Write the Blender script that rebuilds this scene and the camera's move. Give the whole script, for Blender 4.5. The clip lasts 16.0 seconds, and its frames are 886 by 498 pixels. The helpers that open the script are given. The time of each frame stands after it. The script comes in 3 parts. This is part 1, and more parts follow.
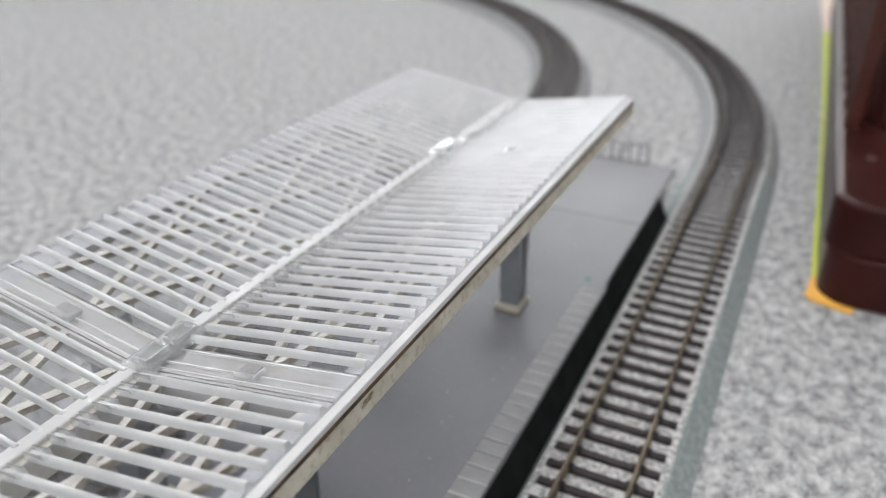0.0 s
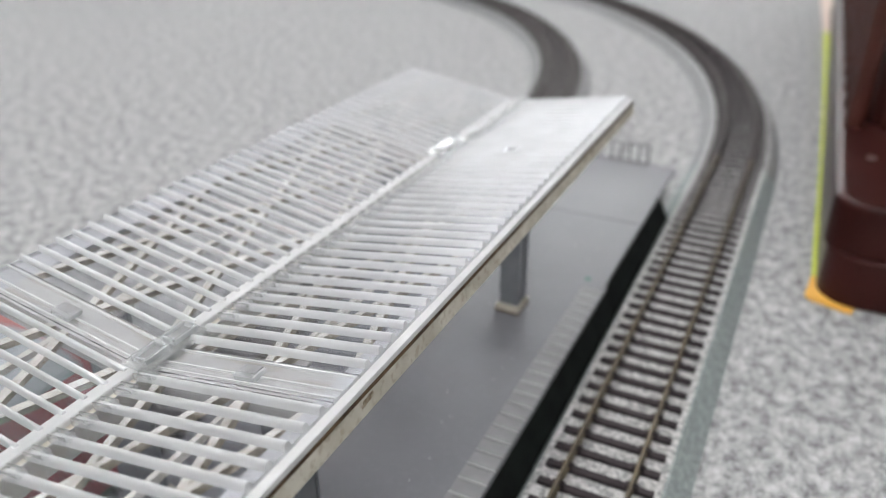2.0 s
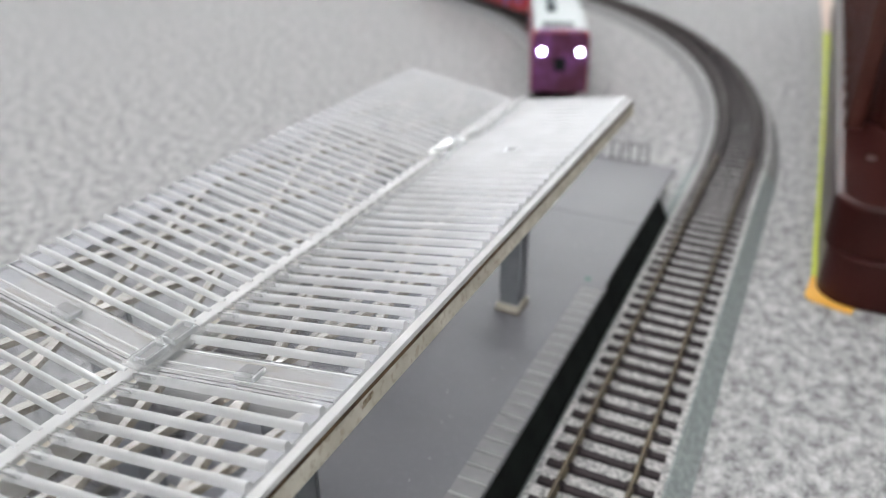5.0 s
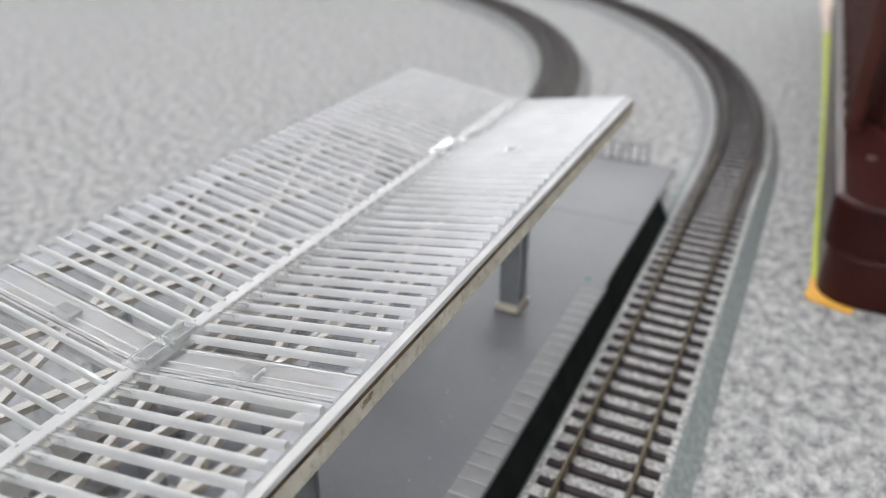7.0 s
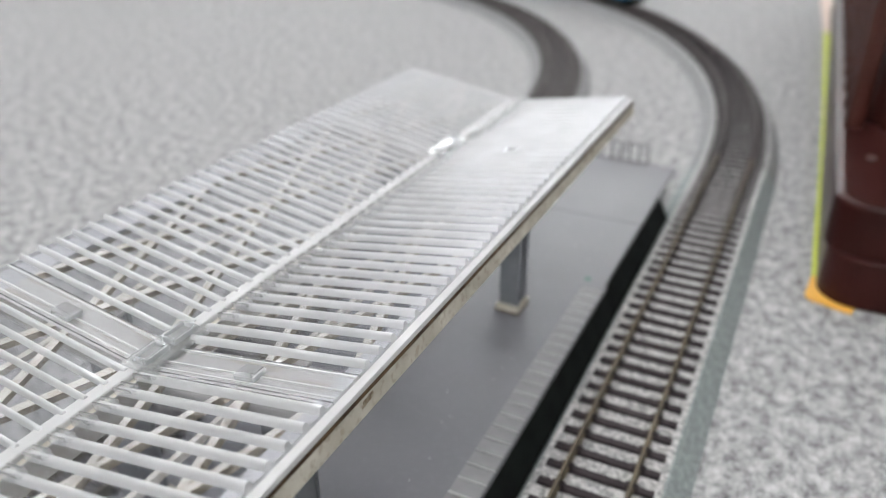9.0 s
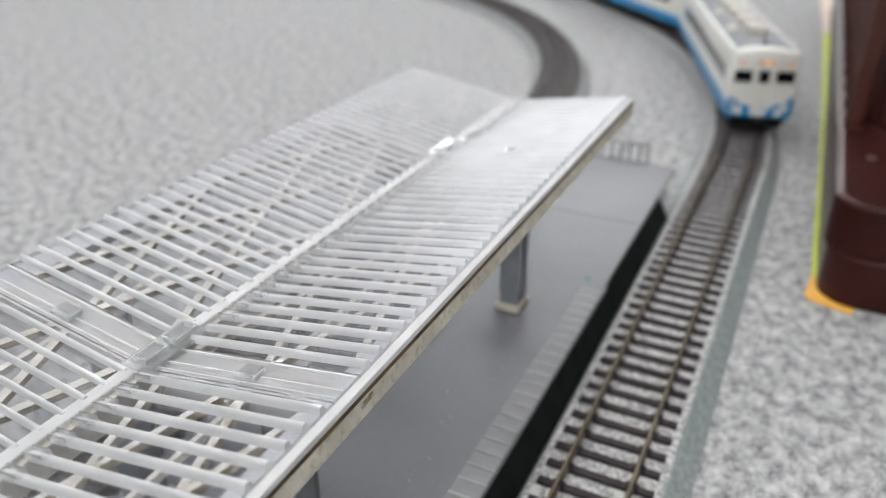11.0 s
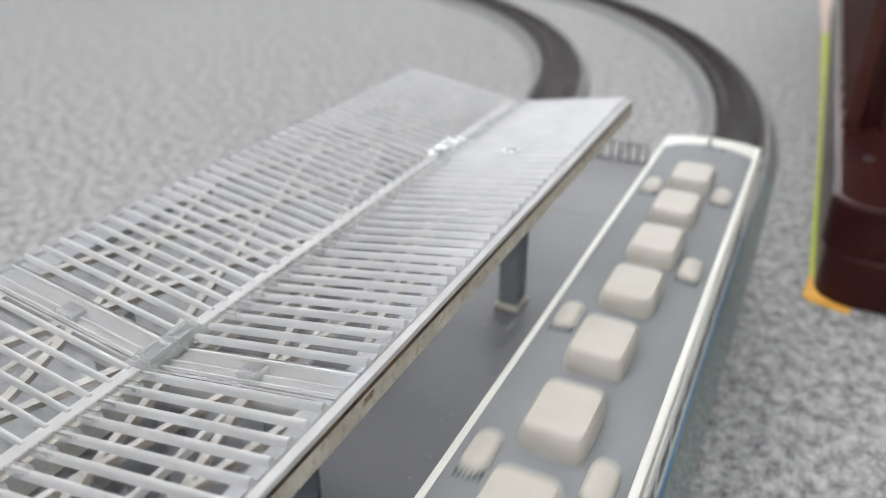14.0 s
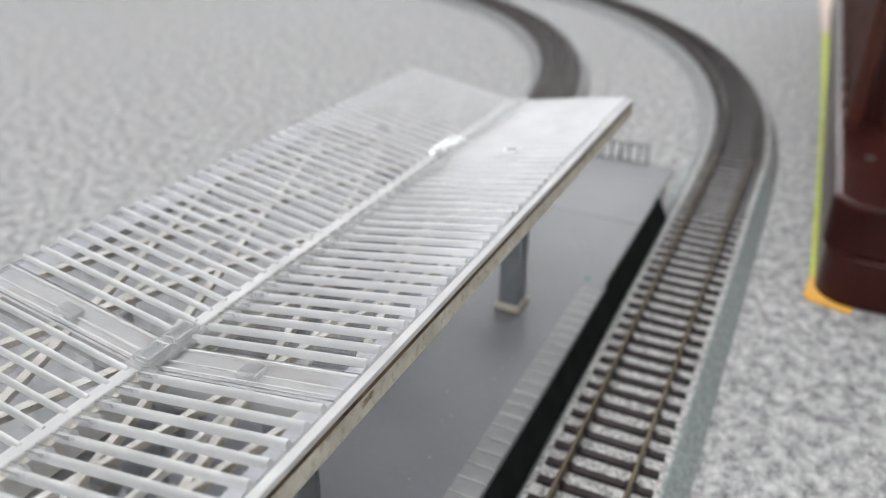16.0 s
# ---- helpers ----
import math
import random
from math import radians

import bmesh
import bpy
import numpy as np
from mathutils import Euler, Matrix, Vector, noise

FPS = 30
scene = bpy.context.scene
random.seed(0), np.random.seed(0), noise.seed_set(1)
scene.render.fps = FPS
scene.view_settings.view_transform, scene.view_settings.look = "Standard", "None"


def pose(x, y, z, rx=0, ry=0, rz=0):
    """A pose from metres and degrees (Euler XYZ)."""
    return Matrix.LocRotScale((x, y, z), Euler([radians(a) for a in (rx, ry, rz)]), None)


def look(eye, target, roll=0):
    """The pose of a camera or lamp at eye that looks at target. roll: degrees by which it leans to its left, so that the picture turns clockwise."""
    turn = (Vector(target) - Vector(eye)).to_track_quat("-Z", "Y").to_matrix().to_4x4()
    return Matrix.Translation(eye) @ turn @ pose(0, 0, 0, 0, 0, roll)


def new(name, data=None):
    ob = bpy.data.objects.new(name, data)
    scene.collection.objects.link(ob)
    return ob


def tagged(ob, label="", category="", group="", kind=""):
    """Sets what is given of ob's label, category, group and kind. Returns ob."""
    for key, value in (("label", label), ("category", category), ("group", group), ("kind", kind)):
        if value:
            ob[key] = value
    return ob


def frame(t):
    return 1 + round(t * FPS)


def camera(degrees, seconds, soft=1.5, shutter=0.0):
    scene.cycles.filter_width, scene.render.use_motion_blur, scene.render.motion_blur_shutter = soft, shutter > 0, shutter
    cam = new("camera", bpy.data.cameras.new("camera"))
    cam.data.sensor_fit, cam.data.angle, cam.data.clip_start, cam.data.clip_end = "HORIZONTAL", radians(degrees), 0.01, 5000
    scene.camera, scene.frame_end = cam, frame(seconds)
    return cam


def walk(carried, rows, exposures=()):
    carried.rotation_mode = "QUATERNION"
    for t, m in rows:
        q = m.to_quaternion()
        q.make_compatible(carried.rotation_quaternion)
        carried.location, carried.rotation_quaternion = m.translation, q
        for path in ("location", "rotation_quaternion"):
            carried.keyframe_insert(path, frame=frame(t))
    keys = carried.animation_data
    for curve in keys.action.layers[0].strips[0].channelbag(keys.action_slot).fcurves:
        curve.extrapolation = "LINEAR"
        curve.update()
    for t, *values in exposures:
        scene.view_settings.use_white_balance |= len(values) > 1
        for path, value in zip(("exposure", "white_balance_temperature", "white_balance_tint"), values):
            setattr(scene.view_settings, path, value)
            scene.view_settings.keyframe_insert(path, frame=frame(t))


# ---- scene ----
MM = 0.001
RAIL = 6.6            # rail top above the table, mm
CURVE_Y = 108.3       # where the straights end, mm
R_OUT, R_IN = 349.1, 283.1
X_IN = -66.0          # centre of the inner track, mm


def V(x, y, z):
    return Vector((x * MM, y * MM, z * MM))


# ---- camera ----
cam = camera(60.03, 16.0, soft=0.8, shutter=0.4)
cam.data.dof.use_dof = True
cam.data.dof.focus_distance = 0.074
cam.data.dof.aperture_fstop = 27.0
EYE = Vector((16.4, -111.93, 79.2 + RAIL))
YAW, PITCH = -0.45634, 0.48148
AHEAD = Vector((math.sin(YAW) * math.cos(PITCH), math.cos(YAW) * math.cos(PITCH), -math.sin(PITCH)))


def stand(back):
    """The camera's pose, drawn back along its line of sight by so many millimetres."""
    e = (EYE - AHEAD * back) * MM
    return look(e, e + AHEAD, 0.05)


walk(cam, [(0.0, stand(0)), (12.0, stand(0)), (12.5, stand(0.4)), (13.0, stand(1.0)), (13.9, stand(1.0)),
           (14.2, stand(1.4)), (14.45, stand(3.0)), (14.65, stand(2.6)), (15.0, stand(0.9)), (15.5, stand(0.8)), (16.0, stand(0.5))],
     exposures=[(0.0, 0.0), (11.5, 0.02), (12.1, -0.01), (12.5, -0.1), (13.0, -0.23), (13.5, -0.14), (14.5, -0.07), (15.0, 0.0), (16.0, 0.0)])

# ---- light ----
world = bpy.data.worlds.new("room_air")
scene.world = world
world.use_nodes = True
world.node_tree.nodes["Background"].inputs[0].default_value = (0.9, 0.95, 1.0, 1)
world.node_tree.nodes["Background"].inputs[1].default_value = 0.05


# unseen fluorescent tubes, added under the ceiling as light: x, y, length in metres
TUBES = ((-0.6, 3.35, 1.2), (-1.9, 3.45, 1.2), (0.3, 1.7, 1.2), (-1.0, 0.4, 1.2), (-0.8, -1.7, 1.2), (0.2, -0.75, 1.2))
TUBE_GLOW = 49.0
DAYLIGHT = 3.3


# ---- materials ----
def mat(name, color, rough=0.5, metal=0.0, spec=0.5):
    m = bpy.data.materials.new(name)
    m.use_nodes = True
    b = m.node_tree.nodes["Principled BSDF"]
    b.inputs["Base Color"].default_value = (*color, 1)
    b.inputs["Roughness"].default_value = rough
    b.inputs["Metallic"].default_value = metal
    b.inputs["Specular IOR Level"].default_value = spec
    return m


def grained(name, c0, c1, scale, rough=0.6, metal=0.0, fine=4.0, bump=0.0, bump_dist=0.0002, detail=4.0, lo=0.35, hi=0.65, grit=0.5, c2=None, scale2=None, amount2=0.5, stretch=None):
    """Two-scale mottled surface in object space."""
    m = mat(name, c0, rough, metal)
    nt = m.node_tree
    n, l = nt.nodes, nt.links
    tc = n.new("ShaderNodeMapping")
    tc.inputs["Scale"].default_value = stretch or (1, 1, 1)
    l.new(n.new("ShaderNodeTexCoord").outputs["Object"], tc.inputs["Vector"])
    a = n.new("ShaderNodeTexNoise")
    a.inputs["Scale"].default_value, a.inputs["Detail"].default_value, a.inputs["Roughness"].default_value = scale, detail, grit
    r = n.new("ShaderNodeValToRGB")
    r.color_ramp.elements[0].position, r.color_ramp.elements[1].position = lo, hi
    r.color_ramp.elements[0].color, r.color_ramp.elements[1].color = (*c0, 1), (*c1, 1)
    l.new(tc.outputs["Vector"], a.inputs["Vector"])
    l.new(a.outputs["Fac"], r.inputs["Fac"])
    out = r.outputs["Color"]
    b2 = n.new("ShaderNodeTexNoise")
    b2.inputs["Scale"].default_value, b2.inputs["Detail"].default_value = scale2 or scale * fine, 3.0
    l.new(tc.outputs["Vector"], b2.inputs["Vector"])
    if c2:
        mx = n.new("ShaderNodeMix")
        mx.data_type = "RGBA"
        r2 = n.new("ShaderNodeValToRGB")
        r2.color_ramp.elements[0].position, r2.color_ramp.elements[1].position = 0.52, 0.66
        r2.color_ramp.elements[0].color = (0, 0, 0, 1)
        r2.color_ramp.elements[1].color = (amount2, amount2, amount2, 1)
        l.new(b2.outputs["Fac"], r2.inputs["Fac"])
        l.new(r2.outputs["Color"], mx.inputs["Factor"])
        l.new(out, mx.inputs[6])
        mx.inputs[7].default_value = (*c2, 1)
        out = mx.outputs[2]
    l.new(out, n["Principled BSDF"].inputs["Base Color"])
    if bump:
        bp = n.new("ShaderNodeBump")
        bp.inputs["Strength"].default_value, bp.inputs["Distance"].default_value = bump, bump_dist
        l.new(b2.outputs["Fac"], bp.inputs["Height"])
        l.new(bp.outputs["Normal"], n["Principled BSDF"].inputs["Normal"])
    return m


def clear_plastic(name, tint, haze, haze_color, rough, ior=1.5, power=3.0):
    """Clear sheet: transparent, partly hazed with white, glossy by Fresnel."""
    m = bpy.data.materials.new(name)
    m.use_nodes = True
    nt = m.node_tree
    n, l = nt.nodes, nt.links
    n.remove(n["Principled BSDF"])
    out = n["Material Output"]
    tr = n.new("ShaderNodeBsdfTransparent")
    tr.inputs[0].default_value = (*tint, 1)
    df = n.new("ShaderNodeBsdfDiffuse")
    df.inputs[0].default_value = (*haze_color, 1)
    tl = n.new("ShaderNodeBsdfTranslucent")
    tl.inputs[0].default_value = (*haze_color, 1)
    dm = n.new("ShaderNodeMixShader")
    dm.inputs[0].default_value = 0.06
    l.new(df.outputs[0], dm.inputs[1])
    l.new(tl.outputs[0], dm.inputs[2])
    tc = n.new("ShaderNodeTexCoord")
    no = n.new("ShaderNodeTexNoise")
    no.inputs["Scale"].default_value, no.inputs["Detail"].default_value = 180.0, 5.0
    l.new(tc.outputs["Object"], no.inputs["Vector"])
    mr = n.new("ShaderNodeMapRange")
    mr.inputs[1].default_value, mr.inputs[2].default_value = 0.3, 0.7
    mr.inputs[3].default_value, mr.inputs[4].default_value = haze * 0.88, haze * 1.12
    l.new(no.outputs["Fac"], mr.inputs[0])
    hm = n.new("ShaderNodeMixShader")
    l.new(mr.outputs[0], hm.inputs[0])
    l.new(tr.outputs[0], hm.inputs[1])
    l.new(dm.outputs[0], hm.inputs[2])
    gl = n.new("ShaderNodeBsdfGlossy")
    gl.inputs["Roughness"].default_value = rough
    lw = n.new("ShaderNodeLayerWeight")
    pw = n.new("ShaderNodeMath")
    pw.operation = "POWER"
    pw.inputs[1].default_value = power
    f0 = ((ior - 1) / (ior + 1)) ** 2
    fr = n.new("ShaderNodeMapRange")
    fr.inputs[3].default_value, fr.inputs[4].default_value = f0, 1.0
    l.new(lw.outputs["Facing"], pw.inputs[0])
    l.new(pw.outputs[0], fr.inputs[0])
    gm = n.new("ShaderNodeMixShader")
    l.new(fr.outputs[0], gm.inputs[0])
    l.new(hm.outputs[0], gm.inputs[1])
    l.new(gl.outputs[0], gm.inputs[2])
    l.new(gm.outputs[0], out.inputs[0])
    return m


def glowing(name, color, strength):
    m = mat(name, color, 0.3)
    b = m.node_tree.nodes["Principled BSDF"]
    b.inputs["Emission Color"].default_value = (*color, 1)
    b.inputs["Emission Strength"].default_value = strength
    return m


M_WALL = grained("white_wall_paint", (0.75, 0.75, 0.74), (0.79, 0.79, 0.78), 6, 0.8)
M_DARKWALL = grained("dark_unseen_wall_paint", (0.055, 0.06, 0.075), (0.07, 0.075, 0.09), 6, 0.8)
M_FLOOR = grained("grey_floor", (0.3, 0.29, 0.28), (0.36, 0.35, 0.34), 3, 0.6)
M_FELT = grained("grey_felt", (0.105, 0.105, 0.107), (0.64, 0.64, 0.644), 370, 0.95, detail=12, grit=0.84, fine=5, bump=0.35, bump_dist=0.0005, lo=0.40, hi=0.61, c2=(0.66, 0.66, 0.66), amount2=0.25, stretch=(1.0, 0.8, 1.0), scale2=2400)
M_BALLAST = grained("light_ballast", (0.30, 0.30, 0.30), (0.70, 0.69, 0.68), 1500, 0.9, detail=3, fine=2, bump=0.9, bump_dist=0.0004, lo=0.4, hi=0.6)
M_SLOPE = grained("grey_green_roadbed", (0.20, 0.232, 0.232), (0.42, 0.46, 0.455), 900, 0.8, detail=7, grit=0.75, fine=3, bump=0.5, c2=(0.12, 0.15, 0.15), amount2=0.5)
M_MIDBALLAST = grained("weathered_ballast", (0.24, 0.238, 0.237), (0.56, 0.555, 0.55), 1500, 0.9, detail=3, fine=2, bump=0.9, bump_dist=0.0004, lo=0.4, hi=0.6)
M_SLOPE2 = grained("pale_grey_roadbed", (0.25, 0.253, 0.257), (0.34, 0.344, 0.348), 400, 0.85, detail=5, bump=0.4)
M_DARKBED = grained("dark_brown_roadbed", (0.10, 0.094, 0.093), (0.19, 0.18, 0.177), 700, 0.8, detail=4, bump=0.6, c2=(0.22, 0.21, 0.2), amount2=0.4)
M_SLEEPER = grained("dark_sleeper", (0.018, 0.012, 0.015), (0.04, 0.028, 0.032), 600, 0.8, bump=0.3)
M_RAIL = grained("bronzed_rail", (0.085, 0.066, 0.040), (0.15, 0.118, 0.072), 300, 0.6, metal=0.1)
M_RAILDARK = grained("dark_brown_rail", (0.045, 0.038, 0.034), (0.08, 0.066, 0.058), 300, 0.6, metal=0.2)
M_PLATFORM = grained("grey_platform_plastic", (0.165, 0.165, 0.183), (0.188, 0.188, 0.206), 40, 0.5, fine=25, c2=(0.205, 0.205, 0.223), amount2=0.25)
M_TILE = grained("pale_grey_tile", (0.215, 0.215, 0.224), (0.248, 0.248, 0.256), 300, 0.6)
M_RIDGE = grained("light_grey_ridge", (0.36, 0.36, 0.365), (0.43, 0.43, 0.433), 300, 0.6)
M_BLACK = grained("black_plastic_and_shade", (0.004, 0.005, 0.005), (0.009, 0.013, 0.011), 200, 0.85)
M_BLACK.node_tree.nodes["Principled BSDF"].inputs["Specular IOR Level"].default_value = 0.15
M_ENDSIDE = grained("pale_grey_plastic", (0.5, 0.5, 0.5), (0.6, 0.6, 0.6), 80, 0.6)
M_CARD = grained("cream_card", (0.70, 0.665, 0.59), (0.84, 0.81, 0.75), 160, 0.85, fine=6, c2=(0.5, 0.4, 0.27), amount2=0.35)
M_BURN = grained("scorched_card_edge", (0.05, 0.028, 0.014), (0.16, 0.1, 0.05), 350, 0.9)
M_VALLEY = grained("pale_grey_card", (0.52, 0.52, 0.525), (0.60, 0.60, 0.605), 120, 0.75)
M_FACE = grained("grey_flat_face", (0.22, 0.22, 0.225), (0.28, 0.28, 0.285), 300, 0.5)
M_FENCE = grained("mid_grey_plastic", (0.24, 0.24, 0.245), (0.31, 0.31, 0.315), 200, 0.6)
M_JOINER = grained("brown_metal", (0.16, 0.11, 0.07), (0.24, 0.17, 0.11), 300, 0.5, metal=0.5)
M_BEAMCARD = grained("off_white_card", (0.52, 0.51, 0.485), (0.66, 0.645, 0.62), 200, 0.8, fine=4, c2=(0.42, 0.36, 0.29), amount2=0.5, stretch=(0.12, 1.0, 1.0))
M_FASCIA = grained("cream_card_cut_edge", (0.48, 0.45, 0.37), (0.66, 0.625, 0.54), 220, 0.85, fine=5, c2=(0.3, 0.22, 0.13), amount2=0.4)
M_SMUDGE_SHADE = grained("brown_smudged_and_shaded_card", (0.22, 0.17, 0.11), (0.5, 0.44, 0.34), 900, 0.9)
M_BEAM = grained("white_card", (0.56, 0.56, 0.565), (0.64, 0.64, 0.645), 120, 0.7)
M_PILLAR = grained("slate_grey_paint", (0.17, 0.18, 0.20), (0.22, 0.23, 0.25), 150, 0.4)
M_ACRYL = clear_plastic("clear_acrylic", (0.99, 0.992, 0.994), 0.26, (0.98, 0.985, 0.99), 0.14, 1.6, 2.4)


def refracting(m, share):
    """Lets part of a clear plastic bend the light like solid acrylic."""
    n, l = m.node_tree.nodes, m.node_tree.links
    out = n["Material Output"]
    rest = out.inputs[0].links[0].from_socket
    g = n.new("ShaderNodeBsdfGlass")
    g.inputs["Roughness"].default_value, g.inputs["IOR"].default_value = 0.03, 1.49
    x = n.new("ShaderNodeMixShader")
    x.inputs[0].default_value = share
    l.new(rest, x.inputs[1])
    l.new(g.outputs[0], x.inputs[2])
    l.new(x.outputs[0], out.inputs[0])


refracting(M_ACRYL, 0.3)


def solid_clear(name, haze, rough, tint):
    """Solid clear plastic that refracts, with a white haze."""
    m = mat(name, (0.96, 0.97, 0.98), 0.35)
    n, l = m.node_tree.nodes, m.node_tree.links
    g = n.new("ShaderNodeBsdfGlass")
    g.inputs["Roughness"].default_value, g.inputs["IOR"].default_value = rough, 1.49
    g.inputs["Color"].default_value = (*tint, 1)
    no = n.new("ShaderNodeTexNoise")
    no.inputs["Scale"].default_value, no.inputs["Detail"].default_value = 160.0, 6.0
    l.new(n.new("ShaderNodeTexCoord").outputs["Object"], no.inputs["Vector"])
    mr = n.new("ShaderNodeMapRange")
    mr.inputs[1].default_value, mr.inputs[2].default_value = 0.3, 0.7
    mr.inputs[3].default_value, mr.inputs[4].default_value = haze * 0.92, haze * 1.08
    l.new(no.outputs["Fac"], mr.inputs[0])
    x = n.new("ShaderNodeMixShader")
    l.new(mr.outputs[0], x.inputs[0])
    l.new(g.outputs[0], x.inputs[1])
    l.new(n["Principled BSDF"].outputs[0], x.inputs[2])
    l.new(x.outputs[0], n["Material Output"].inputs[0])
    return m


M_PANE = solid_clear("clear_flat_plastic", 0.02, 0.035, (0.82, 0.825, 0.84))
# white haze on the flutes also stands in for their bright reflections
M_FLUTE = solid_clear("fluted_plastic_haze_and_gleam", 0.5, 0.13, (0.95, 0.945, 0.955))
# white haze here paints the gleam on the clear rims and tabs
M_FROST = clear_plastic("acrylic_with_gleam_haze", (0.97, 0.98, 0.985), 0.32, (0.93, 0.94, 0.95), 0.1, 1.6)
M_WHITE = grained("cream_white_paint", (0.82, 0.815, 0.76), (0.87, 0.865, 0.82), 60, 0.32)
M_ROOF = grained("grey_roof_paint", (0.23, 0.24, 0.255), (0.27, 0.28, 0.295), 50, 0.7)
M_UNIT = grained("beige_plastic", (0.52, 0.49, 0.44), (0.60, 0.57, 0.52), 120, 0.5)
M_BLUE = grained("bright_blue_paint", (0.0, 0.20, 0.46), (0.0, 0.26, 0.56), 80, 0.3)
M_GLASS = mat("dark_window", (0.008, 0.009, 0.012), 0.08)
M_UNDER = grained("black_underframe", (0.008, 0.008, 0.009), (0.02, 0.02, 0.02), 200, 0.6)
M_RED = grained("deep_red_paint", (0.30, 0.012, 0.018), (0.40, 0.02, 0.028), 70, 0.3)
M_REDEND = grained("orange_red_paint", (0.62, 0.04, 0.012), (0.72, 0.06, 0.02), 70, 0.35)
M_PINK = grained("pink_red_paint", (0.66, 0.18, 0.16), (0.74, 0.24, 0.2), 70, 0.35)
M_GREYROOF = grained("pale_green_grey_roof", (0.36, 0.41, 0.42), (0.42, 0.47, 0.48), 50, 0.5)
M_VENT = grained("dark_slate_vent", (0.06, 0.075, 0.085), (0.10, 0.12, 0.13), 150, 0.6)
M_VIOLET = grained("violet_graphic", (0.16, 0.09, 0.36), (0.28, 0.16, 0.46), 200, 0.35)
M_VGLASS_SHADE = grained("violet_window_and_tail_shade", (0.10, 0.02, 0.05), (0.24, 0.08, 0.26), 150, 0.35)
M_LAMP = glowing("orange_lamp", (0.85, 0.42, 0.24), 0.16)
M_LAMPDIM = glowing("dim_orange_lamp", (0.72, 0.32, 0.2), 0.12)
M_LAMPHOT = glowing("yellow_lamp", (1.0, 0.62, 0.25), 1.2)
M_HEAD = glowing("white_headlamp", (0.62, 0.74, 1.0), 60.0)
M_BROWN = grained("dark_brown_plastic", (0.031, 0.009, 0.0078), (0.048, 0.014, 0.012), 60, 0.28)
M_BROWN.node_tree.nodes["Principled BSDF"].inputs["Specular IOR Level"].default_value = 0.13
M_AMBER = clear_plastic("amber_plastic", (0.3, 0.07, 0.02), 0.85, (0.085, 0.028, 0.022), 0.2, 1.4, 5.0)
M_GLINT = grained("orange_painted_glint", (0.22, 0.05, 0.008), (0.34, 0.09, 0.015), 120, 0.3)
M_LIME = grained("lime_green_paper", (0.56, 0.65, 0.06), (0.63, 0.71, 0.09), 60, 0.6)
M_ORANGE = grained("orange_paper", (0.75, 0.36, 0.04), (0.85, 0.46, 0.08), 60, 0.6)
M_PALE = grained("pale_pink_paper", (0.72, 0.58, 0.50), (0.8, 0.66, 0.58), 60, 0.7)
M_STEEL = grained("screw_steel", (0.5, 0.5, 0.5), (0.6, 0.6, 0.6), 200, 0.3, metal=1.0)


# ---- mesh helpers (millimetres) ----
def box(bm, x0, x1, y0, y1, z0, z1, bevel=0.0, segs=1):
    vs = [bm.verts.new((x * MM, y * MM, z * MM)) for z in (z0, z1) for y in (y0, y1) for x in (x0, x1)]
    fs = [bm.faces.new([vs[i] for i in q]) for q in ((0, 2, 3, 1), (4, 5, 7, 6), (0, 1, 5, 4), (2, 6, 7, 3), (0, 4, 6, 2), (1, 3, 7, 5))]
    if bevel:
        es = {e for f in fs for e in f.edges}
        bmesh.ops.bevel(bm, geom=list(es), offset=bevel * MM, segments=segs, affect="EDGES", profile=0.5)
    return bm


def prism(bm, outline, y0, y1):
    """Outline (x, z) carried along y from y0 to y1, closed at both ends."""
    a = [bm.verts.new((x * MM, y0 * MM, z * MM)) for x, z in outline]
    b = [bm.verts.new((x * MM, y1 * MM, z * MM)) for x, z in outline]
    k = len(outline)
    for i in range(k):
        j = (i + 1) % k
        bm.faces.new((a[i], a[j], b[j], b[i]))
    bm.faces.new(a[::-1])
    bm.faces.new(b)
    bmesh.ops.recalc_face_normals(bm, faces=bm.faces)
    return bm


def slab(bm, outline, z0, z1):
    """Outline (x, y) raised from z0 to z1."""
    a = [bm.verts.new((x * MM, y * MM, z0 * MM)) for x, y in outline]
    b = [bm.verts.new((x * MM, y * MM, z1 * MM)) for x, y in outline]
    k = len(outline)
    for i in range(k):
        j = (i + 1) % k
        bm.faces.new((a[i], a[j], b[j], b[i]))
    bm.faces.new(a[::-1])
    bm.faces.new(b)
    bmesh.ops.recalc_face_normals(bm, faces=bm.faces)
    return bm


def cyl(bm, x, y, z, r, h, axis="z", n=16, r2=None):
    m = {"z": Matrix.Identity(4), "x": Matrix.Rotation(radians(90), 4, "Y"), "y": Matrix.Rotation(radians(-90), 4, "X")}[axis]
    bmesh.ops.create_cone(bm, cap_ends=True, segments=n, radius1=r * MM, radius2=(r if r2 is None else r2) * MM, depth=h * MM, matrix=Matrix.Translation(V(x, y, z)) @ m)
    return bm


def rounded(x0, x1, y0, y1, r, n=6):
    """Rounded rectangle outline."""
    out = []
    for cx, cy, a0 in ((x1 - r, y1 - r, 0), (x0 + r, y1 - r, 90), (x0 + r, y0 + r, 180), (x1 - r, y0 + r, 270)):
        for i in range(n + 1):
            a = radians(a0 + 90 * i / n)
            out.append((cx + r * math.cos(a), cy + r * math.sin(a)))
    return out


